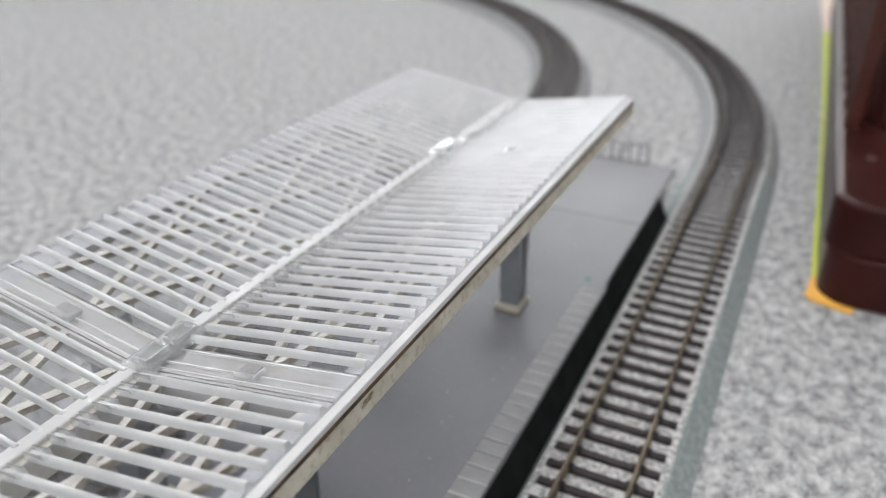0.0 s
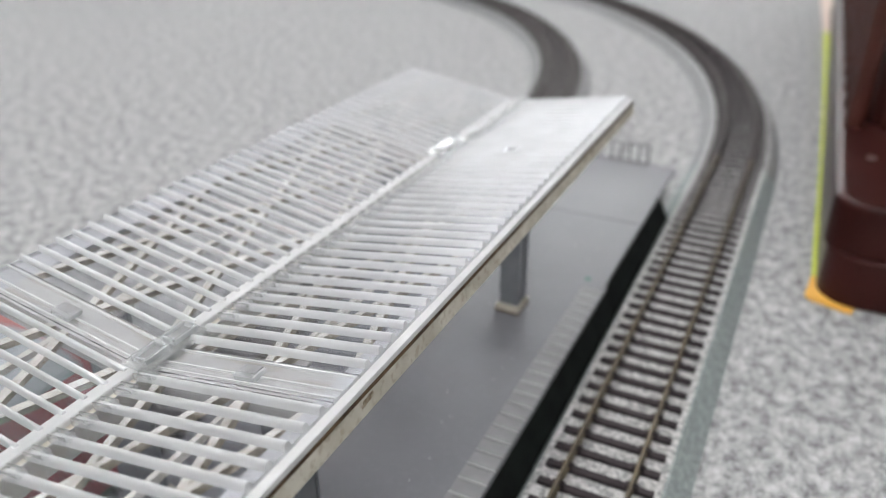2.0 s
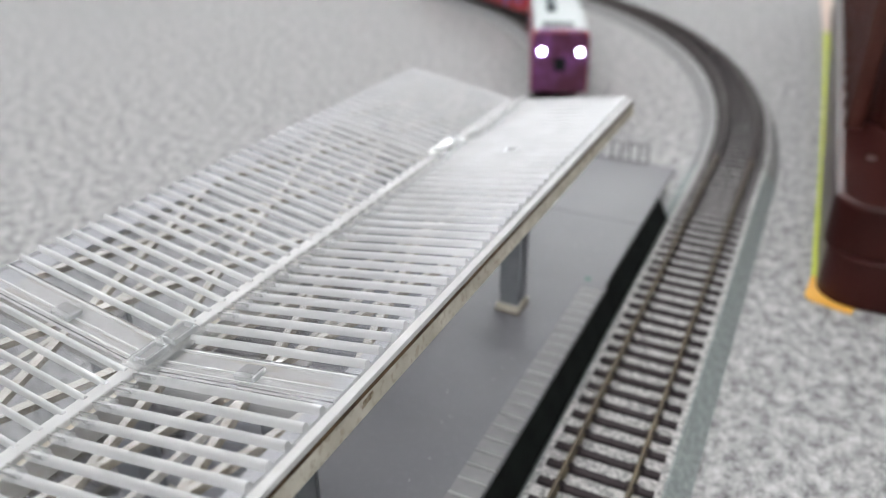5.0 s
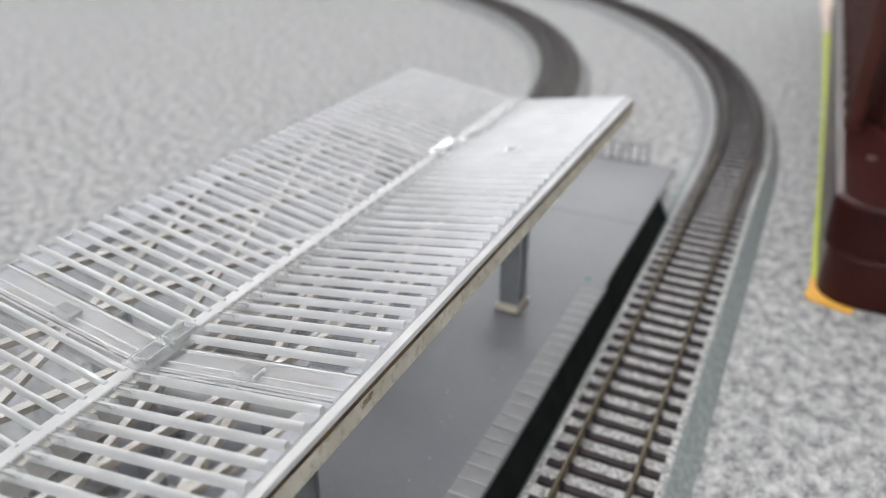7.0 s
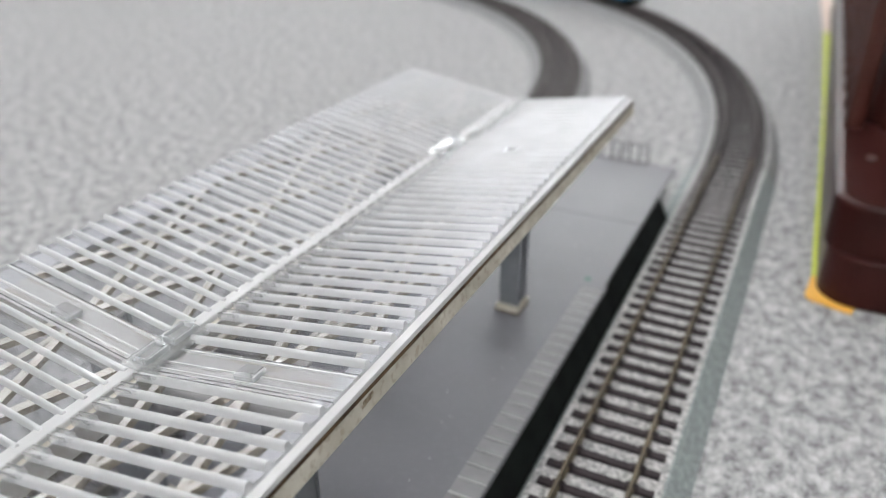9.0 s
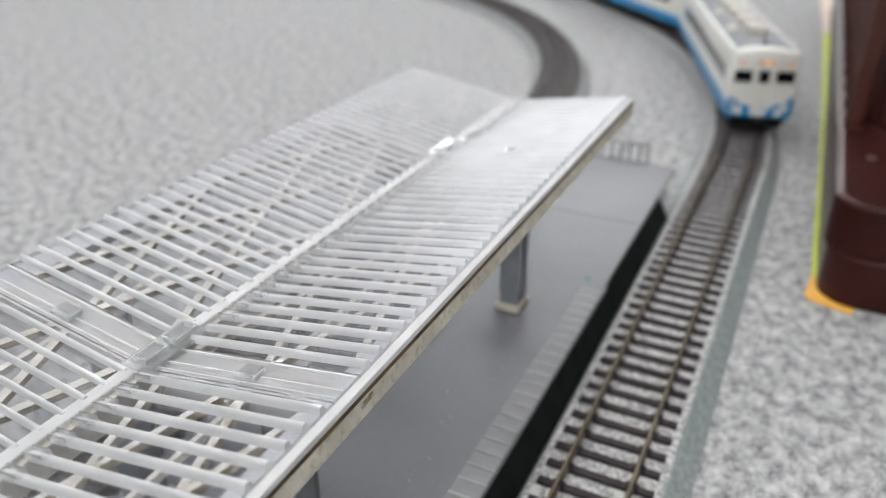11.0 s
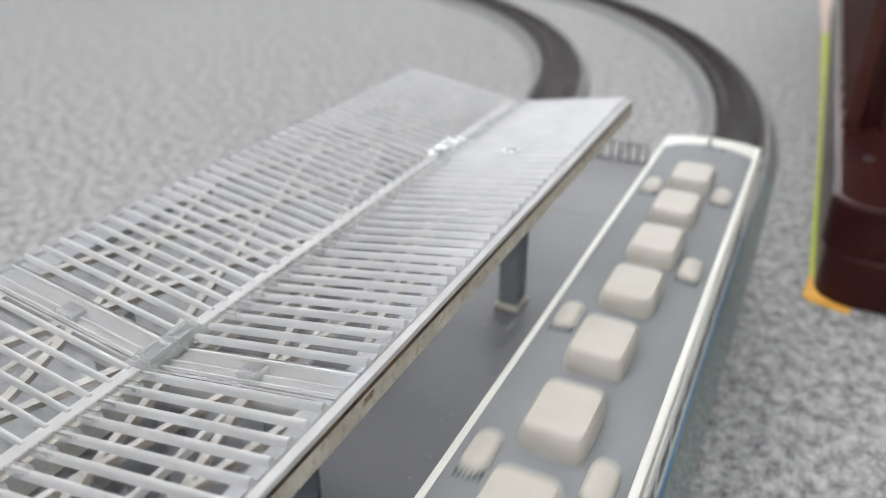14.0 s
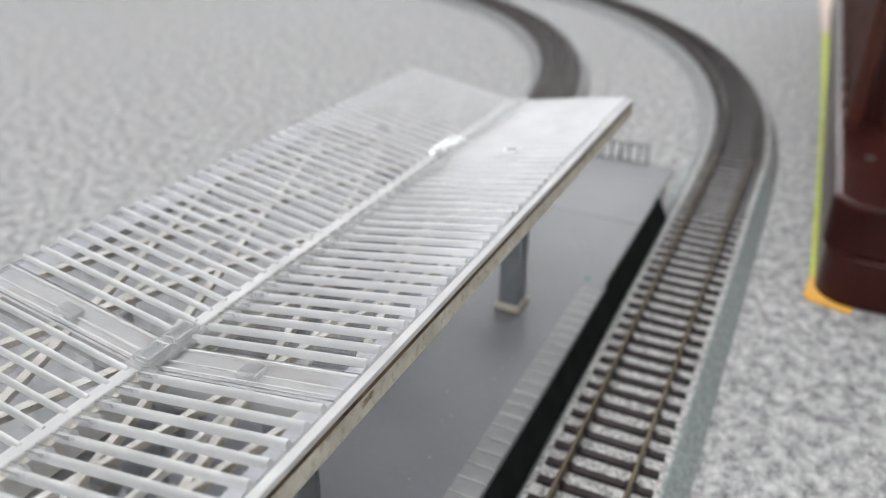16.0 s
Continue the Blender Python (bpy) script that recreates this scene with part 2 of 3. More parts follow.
def mesh_of(name, bm, material, smooth=False):
    me = bpy.data.meshes.new(name)
    if smooth:
        bm.normal_update()
        for e in bm.edges:
            e.smooth = len(e.link_faces) == 2 and e.calc_face_angle(0.0) < 0.75
    bm.to_mesh(me)
    bm.free()
    me.materials.append(material)
    if smooth:
        for f in me.polygons:
            f.use_smooth = True
    return me


def part(name, bm, material, parent, label="", smooth=False):
    ob = new(name, mesh_of(name, bm, material, smooth))
    ob.parent = parent
    if label:
        tagged(ob, label)
    return ob


def shared(name, me, parent, m, label=""):
    ob = new(name, me)
    ob.parent = parent
    ob.matrix_basis = m
    if label:
        tagged(ob, label)
    return ob


def B():
    return bmesh.new()


# ---- room ----
def tubes():
    m = glowing("fluorescent_tube_glow", (0.98, 0.985, 0.995), TUBE_GLOW)
    for x, y, n in TUBES:
        t = new("unseen_tube_lamp")
        tagged(t, "unseen white fluorescent tube lamp, added under the ceiling for light", "ceiling lamp", "tube lamps under the ceiling")
        part("lamp_housing", box(B(), x * 1000 - n * 500, x * 1000 + n * 500, y * 1000 - 20, y * 1000 + 20, 1662, 1700, 6), M_WALL, t, "white sheet-metal housing")
        part("tube", cyl(B(), x * 1000, y * 1000, 1440, 19, n * 1000 - 30, "x", 12), m, t, "glowing white tube")
        for d in (-0.4, 0.4):
            part("hanger", cyl(B(), (x + d * n) * 1000, y * 1000, 1555, 4, 214, n=8), M_WALL, t, "thin white hanger rod")


def room():
    # unseen walls close the room; the west one is dark to deepen reflections
    for name, (x0, x1, y0, y1, z0, z1), m in (
            ("wall_south", (-2600, 2600, -2700, -2600, -750, 1700), M_WALL),
            ("wall_east", (2600, 2700, -2700, 3900, -750, 1700), M_WALL), ("wall_west", (-2700, -2600, -2700, 3900, -750, 1700), M_DARKWALL),
            ("floor", (-2700, 2700, -2700, 3900, -850, -750), M_FLOOR), ("ceiling", (-2700, 2700, -2700, 3900, 1700, 1800), M_WALL)):
        ob = new(name, mesh_of(name, box(B(), x0, x1, y0, y1, z0, z1), m))
        tagged(ob, {"f": "grey floor of the room", "c": "plain white painted ceiling"}.get(name[0], "unseen slate-grey wall, made dark to deepen the canopy's reflections" if m is M_DARKWALL else "plain white painted room wall"), name.split("_")[0], kind="structure")


def north_window():
    """North wall with one broad window, overcast daylight outside."""
    x0, x1, z0, z1 = -2450, -700, 420, 1560
    bm = B()
    for q in ((-2600, x0, -750, 1700), (x1, 2600, -750, 1700), (x0, x1, -750, z0), (x0, x1, z1, 1700)):
        box(bm, q[0], q[1], 3800, 3900, q[2], q[3])
    w = new("wall_north", mesh_of("wall_north", bm, M_WALL))
    tagged(w, "plain white painted room wall with one broad window", "wall", kind="structure")
    win = new("window_1")
    tagged(win, "broad white-framed window with overcast daylight outside", "window", kind="structure")
    for a, b, c, d in ((x0, x0 + 50, z0, z1), (x1 - 50, x1, z0, z1), (x0 + 50, x1 - 50, z0, z0 + 50), (x0 + 50, x1 - 50, z1 - 50, z1), ((x0 + x1) / 2 - 25, (x0 + x1) / 2 + 25, z0 + 50, z1 - 50)):
        part("window_frame", box(B(), a + 2, b - 2, 3830, 3880, c + 2, d - 2, 4), M_WALL, win, "white window frame")
    sky = new("backdrop", mesh_of("backdrop", box(B(), x0 - 300, x1 + 300, 4100, 4110, z0 - 300, z1 + 300), glowing("overcast_daylight", (0.93, 0.965, 1.0), DAYLIGHT)))
    tagged(sky, "plain pale overcast sky outside the window", "sky", kind="structure")


def table():
    t = new("ground", mesh_of("ground", box(B(), -1400, 1400, -900, 1700, -750, -3), M_FLOOR))
    tagged(t, "broad table covered with mottled grey felt boards", "table", kind="structure")
    xs = [-1400, -958, -712, -466, -220, 26, 272, 518, 764, 1010, 1400]
    for a, b in zip(xs, xs[1:]):
        part("felt_board", box(B(), a + 0.03, b - 0.03, -900, 1700, -3, 0, 0.1), M_FELT, t)


# ---- track ----
def on_path(s, xo, r):
    """Place and heading on a track, s millimetres along y."""
    if s <= CURVE_Y:
        return xo, s, 0.0
    a = (s - CURVE_Y) / r
    return xo - r + r * math.cos(a), CURVE_Y + r * math.sin(a), a


def sweep(bm, outline, s0, s1, step, xo, r):
    rings = []
    n = max(1, int(math.ceil((s1 - s0) / step)))
    for i in range(n + 1):
        x, y, a = on_path(s0 + (s1 - s0) * i / n, xo, r)
        rings.append([bm.verts.new(V(x + u * math.cos(a), y + u * math.sin(a), z)) for u, z in outline])
    k = len(outline)
    for p, q in zip(rings, rings[1:]):
        for i in range(k):
            j = (i + 1) % k
            bm.faces.new((p[i], p[j], q[j], q[i]))
    bm.faces.new(rings[0][::-1])
    bm.faces.new(rings[-1])
    bmesh.ops.recalc_face_normals(bm, faces=bm.faces)
    return bm


SLEEPER_TOP = RAIL - 1.7


def track(xo, r, label, bed_z, pale):
    t = new("railway_track")
    tagged(t, label, "model track", "curving model tracks", "")
    ends = ((-260.0, CURVE_Y + 4), (CURVE_Y + 4.2, CURVE_Y + r * 3.1))
    for i, (a, b) in enumerate(ends):
        step = 400 if i == 0 else 6
        part("roadbed", sweep(B(), [(-12.5, 0.0), (-9.2, bed_z - 0.15), (9.2, bed_z - 0.15), (12.5, 0.0)], a, b, step, xo, r), M_SLOPE if i == 0 and pale else M_SLOPE2 if i else M_DARKBED, t, "speckled grey-green sloping roadbed" if i == 0 and pale else "dark sloping roadbed" if i == 0 else "pale grey sloping roadbed")
        part("ballast", sweep(B(), [(-8.9, bed_z - 0.4), (-8.9, bed_z), (8.9, bed_z), (8.9, bed_z - 0.4)], a, b, step, xo, r), M_BALLAST if i == 0 and pale else M_MIDBALLAST if pale else M_DARKBED, t,
             "pale speckled ballast" if i == 0 and pale else "dark brown moulded ballast")
        for u in (-4.8, 4.8):
            half = [(0.42, SLEEPER_TOP), (0.42, SLEEPER_TOP + 0.2), (0.13, SLEEPER_TOP + 0.42), (0.13, RAIL - 0.5), (0.25, RAIL - 0.38), (0.25, RAIL - 0.06), (0.19, RAIL)]
            sec = [(u - d, z) for d, z in half] + [(u + d, z) for d, z in half[::-1]]
            part("rail", sweep(B(), sec, a, b, step, xo, r), M_RAIL if i == 0 else M_RAILDARK, t, "bronze-brown steel rail" if i == 0 else "dark brown steel rail")
    joiner = mesh_of("rail_joiner", box(B(), -0.5, 0.5, -2.2, 2.2, SLEEPER_TOP + 0.15, RAIL - 0.35, 0.1), M_JOINER)
    jx, jy, ja = on_path(CURVE_Y + 4.1, xo, r)
    for u in (-4.8, 4.8):
        shared("rail_joiner", joiner, t, Matrix.Translation(V(jx, jy, 0)) @ Matrix.Rotation(ja, 4, "Z") @ Matrix.Translation(V(u, 0, 0)), "brown rail joiner")
    me = mesh_of("sleeper", box(B(), -7.95, 7.95, -0.7, 0.7, bed_z - 0.5, SLEEPER_TOP + 0.02, 0.14), M_SLEEPER)
    chair = B()
    for u in (-4.8, 4.8):
        box(chair, u - 0.95, u + 0.95, -0.5, 0.5, SLEEPER_TOP, SLEEPER_TOP + 0.42)
    chair = mesh_of("rail_fixing", chair, M_SLEEPER)
    s = -26.93 - 4.121 * 22
    while s < CURVE_Y + r * 1.25:
        x, y, a = on_path(s, xo, r)
        ob = shared("sleeper", me, t, Matrix.Translation(V(x, y, 0)) @ Matrix.Rotation(a, 4, "Z"))
        if s < CURVE_Y + 60:
            shared("rail_fixing", chair, ob, Matrix.Identity(4))
        s += 4.121
    return t


# ---- platform ----
PT = RAIL + 4.5       # platform top
XE, XF = -11.4, -11.9  # edge beside the near and the far stretch


def platform():
    t = new("station_platform")
    tagged(t, "smooth grey plastic model island platform with tiled edge strip", "platform")
    xm = -33.0
    part("deck", box(B(), 2 * xm - XF, XF, -260, 46.5, PT - 1.3, PT, 0.2, 2), M_PLATFORM, t, "smooth grey plastic deck")
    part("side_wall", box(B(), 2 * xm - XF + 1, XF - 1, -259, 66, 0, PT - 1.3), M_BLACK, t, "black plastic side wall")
    part("edge_ledge", box(B(), XF + 0.01, XE, -260, 16.8, PT - 1.1, PT - 0.02, 0.15), M_PLATFORM, t, "narrow grey platform edge")
    # black sheet added over the gap by the track, standing in for its shade
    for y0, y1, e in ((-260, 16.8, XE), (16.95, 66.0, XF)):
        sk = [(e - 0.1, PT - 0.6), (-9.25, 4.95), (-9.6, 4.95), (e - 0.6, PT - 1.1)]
        part("gap_shade_sheet", prism(B(), sk, y0 + 0.2, y1 - 0.2), M_BLACK, t, "black sloping sheet added to hold the gap's shade")
    part("deck", box(B(), 2 * xm - XF, XF, 46.7, 85.5, PT - 1.2, PT - 0.05, 0.2, 2), M_PLATFORM, t, "smooth grey end deck")
    part("side_wall", box(B(), 2 * xm - XF + 1.2, XF - 1.2, 66.2, 84, 0, PT - 1.2), M_ENDSIDE, t, "pale grey end wall")
    me = mesh_of("edge_tile", box(B(), -2.1, 2.1, -1.22, 1.22, -0.05, 0.08, 0.05), M_TILE)
    ridge = mesh_of("tile_ridge", box(B(), -2.1, 2.1, -0.16, 0.16, -0.05, 0.2, 0.05), M_RIDGE)
    y = -93.0
    while y < 14:
        shared("edge_tile", me, t, Matrix.Translation(V(-13.65, y, PT)))
        shared("tile_ridge", ridge, t, Matrix.Translation(V(-13.65, y + 1.46, PT)))
        y += 2.92
    random.seed(3)
    fleck = mesh_of("dust_fleck", box(B(), -0.14, 0.14, -0.09, 0.09, 0, 0.08, 0.03), M_RIDGE)
    for _ in range(26):
        shared("dust_fleck", fleck, t, Matrix.Translation(V(random.uniform(-30, -17), random.uniform(-62, 40), PT)) @ Matrix.Rotation(random.uniform(0, 3), 4, "Z"))
    part("paint_speck", cyl(B(), -15.6, 17.6, PT + 0.03, 0.55, 0.06, n=9), mat("green_paint", (0.02, 0.16, 0.12), 0.6), t, "small dark green paint speck")
    f = new("end_fence")
    tagged(f, "small grey plastic railing at the platform's end", "railing")
    x0, x1, y = -46.0, -19.2, 84.2
    for z in (PT + 5.2, PT + 0.5):
        part("rail_bar", box(B(), x0, x1, y - 0.2, y + 0.2, z - 0.25, z + 0.25), M_FENCE, f)
    post = mesh_of("baluster", box(B(), -0.32, 0.32, -0.25, 0.25, 0, 5.3), M_FENCE)
    k = 11
    for i in range(k + 1):
        shared("baluster", post, f, Matrix.Translation(V(x0 + (x1 - x0) * i / k, y, PT)))


# ---- canopy ----
XC, HALF = -37.4, 23.4
Z_VALLEY, Z_EDGE = 33.4 + RAIL, 37.35 + RAIL
TILT = math.atan2(Z_EDGE - Z_VALLEY, HALF)
Y_NEAR, Y_FAR = -150.0, 31.8
ROWS = (-131.5, -65.9, 0.0)   # cross beams
BAY = 65.7
RIB = 2.42


def canopy():
    t = new("platform_canopy")
    tagged(t, "butterfly platform canopy of clear ribbed plastic on cream card trusses", "canopy")
    for side in (1, -1):
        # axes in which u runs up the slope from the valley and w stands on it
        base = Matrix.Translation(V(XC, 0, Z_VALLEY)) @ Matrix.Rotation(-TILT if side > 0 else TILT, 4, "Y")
        flip = side
        L = HALF / math.cos(TILT)

        def strip(name, u0, u1, y0, y1, w0, w1, m, label="", bevel=0.0):
            lo, hi = sorted((u0 * flip, u1 * flip))
            ob = part(name, box(B(), lo, hi, y0, y1, w0, w1, bevel), m, t, label)
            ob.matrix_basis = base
            return ob

        # clear fluted panels between the beams, flat panels over them
        lo, hi = (1.0, L - 1.0) if side > 0 else (1.0, L + 0.5)
        wide, tall = (0.5, 0.64) if side > 0 else (0.33, 0.66)
        cuts = [Y_NEAR] + [y for yr in ROWS[:2] for y in (yr - 3.4, yr + 0.9)] + [Y_FAR]
        for k, (ya, yb) in enumerate(zip(cuts, cuts[1:])):
            prof = [(ya + 0.02, 0.0)]
            y = Y_FAR - 1.0 - RIB * math.ceil((Y_FAR - 1.0 - ya) / RIB)
            while y < yb and k % 2 == 0:
                if y - 0.7 > ya and y + 0.7 < yb:
                    prof += [(y + q * wide, w * tall) for q, w in ((-1.0, 0.0), (-0.82, 0.34), (-0.66, 0.7), (-0.42, 0.92), (0.0, 1.0), (0.42, 0.92), (0.66, 0.7), (0.82, 0.34), (1.0, 0.0))]
                y += RIB
            if k % 2:
                for q in (0.45, 1.6, 3.8):
                    prof += [(ya + q - 0.16, 0.0), (ya + q - 0.08, 0.12), (ya + q + 0.08, 0.12), (ya + q + 0.16, 0.0)]
            prof += [(yb - 0.02, 0.0), (yb - 0.02, -0.32), (ya + 0.02, -0.32)]
            bm = B()
            ends = [[bm.verts.new(V(u * flip, y, w)) for y, w in prof] for u in (lo, hi)]
            for i in range(len(prof)):
                j = (i + 1) % len(prof)
                bm.faces.new((ends[0][i], ends[0][j], ends[1][j], ends[1][i]))
            bm.faces.new(ends[0][::-1])
            bm.faces.new(ends[1])
            bmesh.ops.recalc_face_normals(bm, faces=bm.faces)
            ob = part("roof_sheet", bm, M_PANE, t, "clear fluted plastic roof panel" if k % 2 == 0 else "clear flat plastic roof panel", k % 2 == 0)
            ob.data.materials.append(M_FLUTE)
            for f in ob.data.polygons:
                f.material_index = 1 if f.center.z > 0.04 * MM or abs(f.normal.x) > 0.9 else 0
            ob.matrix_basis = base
            ob.visible_shadow = False
        # card frame below the sheet
        strip("edge_beam", L - 2.9, L, Y_NEAR, Y_FAR, -0.95, -0.34, M_BEAM, "white card edge beam", 0.06)
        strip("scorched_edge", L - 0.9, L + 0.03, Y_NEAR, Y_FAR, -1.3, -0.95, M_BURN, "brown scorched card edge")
        strip("fascia", L - 0.9, L, Y_NEAR, Y_FAR, -3.2, -1.3, M_FASCIA, "cream card fascia", 0.1)
        for y0 in (-66.0, 0.5, 4.0):
            for q, (dy, dz, ry, rz) in enumerate(((0.0, 0.0, 0.75, 0.34), (0.7, 0.18, 0.5, 0.22), (-0.6, -0.2, 0.42, 0.2))):
                strip("fascia_notch", L - 0.3, L + 0.05 + 0.01 * q, y0 + dy - ry, y0 + dy + ry, -1.9 + dz - rz, -1.9 + dz + rz, M_SMUDGE_SHADE, "brown scorched notch", 0.12)
        mid = (0.53 if side > 0 else 0.487) * L
        strip("purlin", mid - 0.32, mid + 0.32, Y_NEAR, Y_FAR, -1.9, -1.16, M_CARD, "cream card purlin")
        for yr in ROWS:
            strip("cross_beam", 0.5, L - 0.4, yr - 3.7, yr + 1.1, -3.0, -0.36, M_BEAMCARD, "off-white card cross beam")
            u = 0.52 * L
            strip("tab", u - 1.25, u + 1.25, yr - 2.9, yr - 0.9, 0.02, 0.7, M_FROST, "clear plastic locating tab", 0.12)
            strip("tab_face", u - 0.95, u + 0.95, yr - 2.3, yr - 1.05, 0.7, 0.74, M_FACE, "flat grey tab face")
            # lattice braces of the bay beyond and the bay before
            rim, foot = (L - 1.6, 1.8) if side > 0 else (0.91 * L, 1.2)
            for d in (1, -1):
                for ua, ub in ((mid, rim), (mid, foot), (foot, mid), (rim, mid)):
                    ya, yb = yr - 0.7, yr - 0.7 + BAY / 2 * d
                    if not Y_NEAR < yb < Y_FAR:
                        stop = Y_FAR if d > 0 else Y_NEAR
                        ub, yb = ua + (ub - ua) * (stop - ya) / (yb - ya), stop
                    dx, dy = (ub - ua), (yb - ya)
                    n = math.hypot(dx, dy)
                    px, py = -dy / n * 0.43, dx / n * 0.43
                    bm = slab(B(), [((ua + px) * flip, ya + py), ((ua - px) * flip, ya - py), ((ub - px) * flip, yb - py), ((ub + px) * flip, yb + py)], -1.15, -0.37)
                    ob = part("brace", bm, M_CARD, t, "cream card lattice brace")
                    # brown sides hold the scorched cut and the brace's shade in one colour
                    ob.data.materials.append(M_SMUDGE_SHADE)
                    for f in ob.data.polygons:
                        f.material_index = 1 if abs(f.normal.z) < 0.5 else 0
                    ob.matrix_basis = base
        # clear hooks where the ribs meet the valley
        hm = box(B(), 0.7, 3.0, -0.62, -0.36, 0.02, 0.9, 0.08)
        box(hm, 0.7, 3.0, 0.36, 0.62, 0.02, 0.9, 0.08)
        box(hm, 0.7, 1.25, -0.35, 0.35, 0.02, 0.75, 0.08)
        box(hm, 2.2, 3.6, -0.35, 0.35, 0.3, 0.62, 0.1)
        hook = mesh_of("hook", hm, M_ACRYL)
        if side > 0:
            y = Y_FAR - 1.0
            while y > Y_NEAR + 1:
                if min(abs(y - yr) for yr in ROWS) > 4.8:
                    shared("hook", hook, t, base @ Matrix.Translation(V(0, y, 0)))
                y -= RIB
    part("valley_beam", box(B(), XC - 1.6, XC + 0.05, Y_NEAR, Y_FAR, Z_VALLEY - 0.2, Z_VALLEY + 0.5, 0.12), M_VALLEY, t, "white valley beam")
    part("valley_girder", box(B(), XC - 0.6, XC + 0.6, Y_NEAR, Y_FAR, Z_VALLEY - 3.4, Z_VALLEY - 0.2), M_CARD, t, "cream card girder")
    for yr in ROWS:
        yc = yr - 0.4
        clip = part("clip", box(B(), XC - 1.9, XC + 1.6, yc - 4.3, yc + 4.3, Z_VALLEY + 0.51, Z_VALLEY + 1.0, 0.2, 2), M_ACRYL, t, "clear acrylic joining clip")
        part("clip_cheek", box(B(), XC + 0.3, XC + 1.7, yc - 3.9, yc + 5.4, Z_VALLEY - 0.1, Z_VALLEY + 0.5, 0.2, 2), M_ACRYL, clip, "clear moulded clip cheek")
        for a, b in ((yc - 3.7, yc - 0.5), (yc + 0.2, yc + 3.6)):
            for x0, x1, y0, y1 in ((XC - 1.0, XC - 0.65, a, b), (XC + 0.75, XC + 1.1, a, b), (XC - 0.64, XC + 0.74, a, a + 0.35), (XC - 0.64, XC + 0.74, b - 0.35, b)):
                part("clip_rim", box(B(), x0, x1, y0, y1, Z_VALLEY + 1.01, Z_VALLEY + 1.7, 0.1, 2), M_FROST, clip, "clear rim with its gleam put into the colour")
            part("clip_face", box(B(), XC - 0.58, XC + 0.68, a + 0.42, b - 0.42, Z_VALLEY + 1.01, Z_VALLEY + 1.3), M_FACE, clip, "grey flat face")
        # little burrs and blobs of cement along the clip's foot
        random.seed(int(yr) + 200)
        for _ in range(9):
            bx, by, br = XC + random.uniform(1.0, 2.1), yc + random.uniform(-3.8, 5.2), random.uniform(0.14, 0.34)
            bm = B()
            bmesh.ops.create_icosphere(bm, subdivisions=2, radius=br * MM, matrix=Matrix.Translation(V(bx, by, Z_VALLEY + 0.45 + random.uniform(0, 0.35))) @ Matrix.Diagonal((1, random.uniform(0.8, 1.8), 0.8, 1)))
            part("cement_blob", bm, M_ACRYL, clip, "clear blob of dried cement", True)
    # pillars, two abreast
    for yr in (-63.5, 1.9):
        for dx in (12.1, -12.1):
            x = XC + dx
            p = part("pillar", box(B(), x - 1.65, x + 1.65, yr - 1.85, yr + 1.85, PT + 1.2, Z_VALLEY - 0.4, 0.1), M_PILLAR, t, "slate grey square pillar")
            for q in (-1.9, 1.5):
                part("flange", box(B(), x - 1.9, x + 1.9, yr + q, yr + q + 0.45, PT + 1.2, Z_VALLEY - 0.4, 0.08), M_PILLAR, p)
            part("pillar_cap", box(B(), x - 2.2, x + 2.2, yr - 2.4, yr + 2.4, Z_VALLEY - 0.39, Z_VALLEY + 0.1, 0.08), M_BEAMCARD, p, "off-white card cap plate")
            part("pillar_base", box(B(), x - 2.25, x + 2.25, yr - 2.7, yr + 2.7, PT, PT + 1.25, 0.15), M_FASCIA, p, "cream card base plate")
            part("base_edge", box(B(), x - 2.28, x + 2.28, yr - 2.73, yr + 2.73, PT + 0.01, PT + 0.3), M_BURN, p, "scorched brown base edge")


# ---- trains ----
def car_profile(half, floor, eave, crown, n=10):
    out = [(-half, floor), (-half, eave)]
    for i in range(1, n):
        a = math.pi * (1 - i / n)
        out.append((half * math.cos(a) * 1.0, eave + (crown - eave) * math.sin(a) ** 0.5))
    out += [(half, eave), (half, floor)]
    return out


CAR, PITCHC = 140.5, 143.5
BOGIE = 48.0


def underframe(t):
    part("underframe", box(B(), -7.2, 7.2, -62, 62, RAIL + 2.2, RAIL + 5.6, 0.3), M_UNDER, t, "black underframe with equipment boxes")
    for y0, y1 in ((-28, -12), (-9, 6), (10, 27)):
        part("equipment_box", box(B(), -8.6, 8.6, y0, y1, RAIL + 1.6, RAIL + 5.0, 0.3), M_UNDER, t)
    for s in (1, -1):
        b = part("bogie", box(B(), -7.4, 7.4, s * BOGIE - 9, s * BOGIE + 9, RAIL + 1.5, RAIL + 3.6, 0.3), M_UNDER, t, "black bogie frame")
        for d in (-7, 7):
            w = B()
            for u in (-4.4, 4.4):
                cyl(w, u, s * BOGIE + d, RAIL + 2.75, 2.75, 1.3, "x", 18)
            cyl(w, 0, s * BOGIE + d, RAIL + 2.75, 0.6, 9, "x", 8)
            part("wheelset", w, M_UNDER, b)
        part("coupler", box(B(), -1.0, 1.0, s * 66, s * 71.2, RAIL + 2.6, RAIL + 4.2, 0.15), M_UNDER, t, "black coupler")


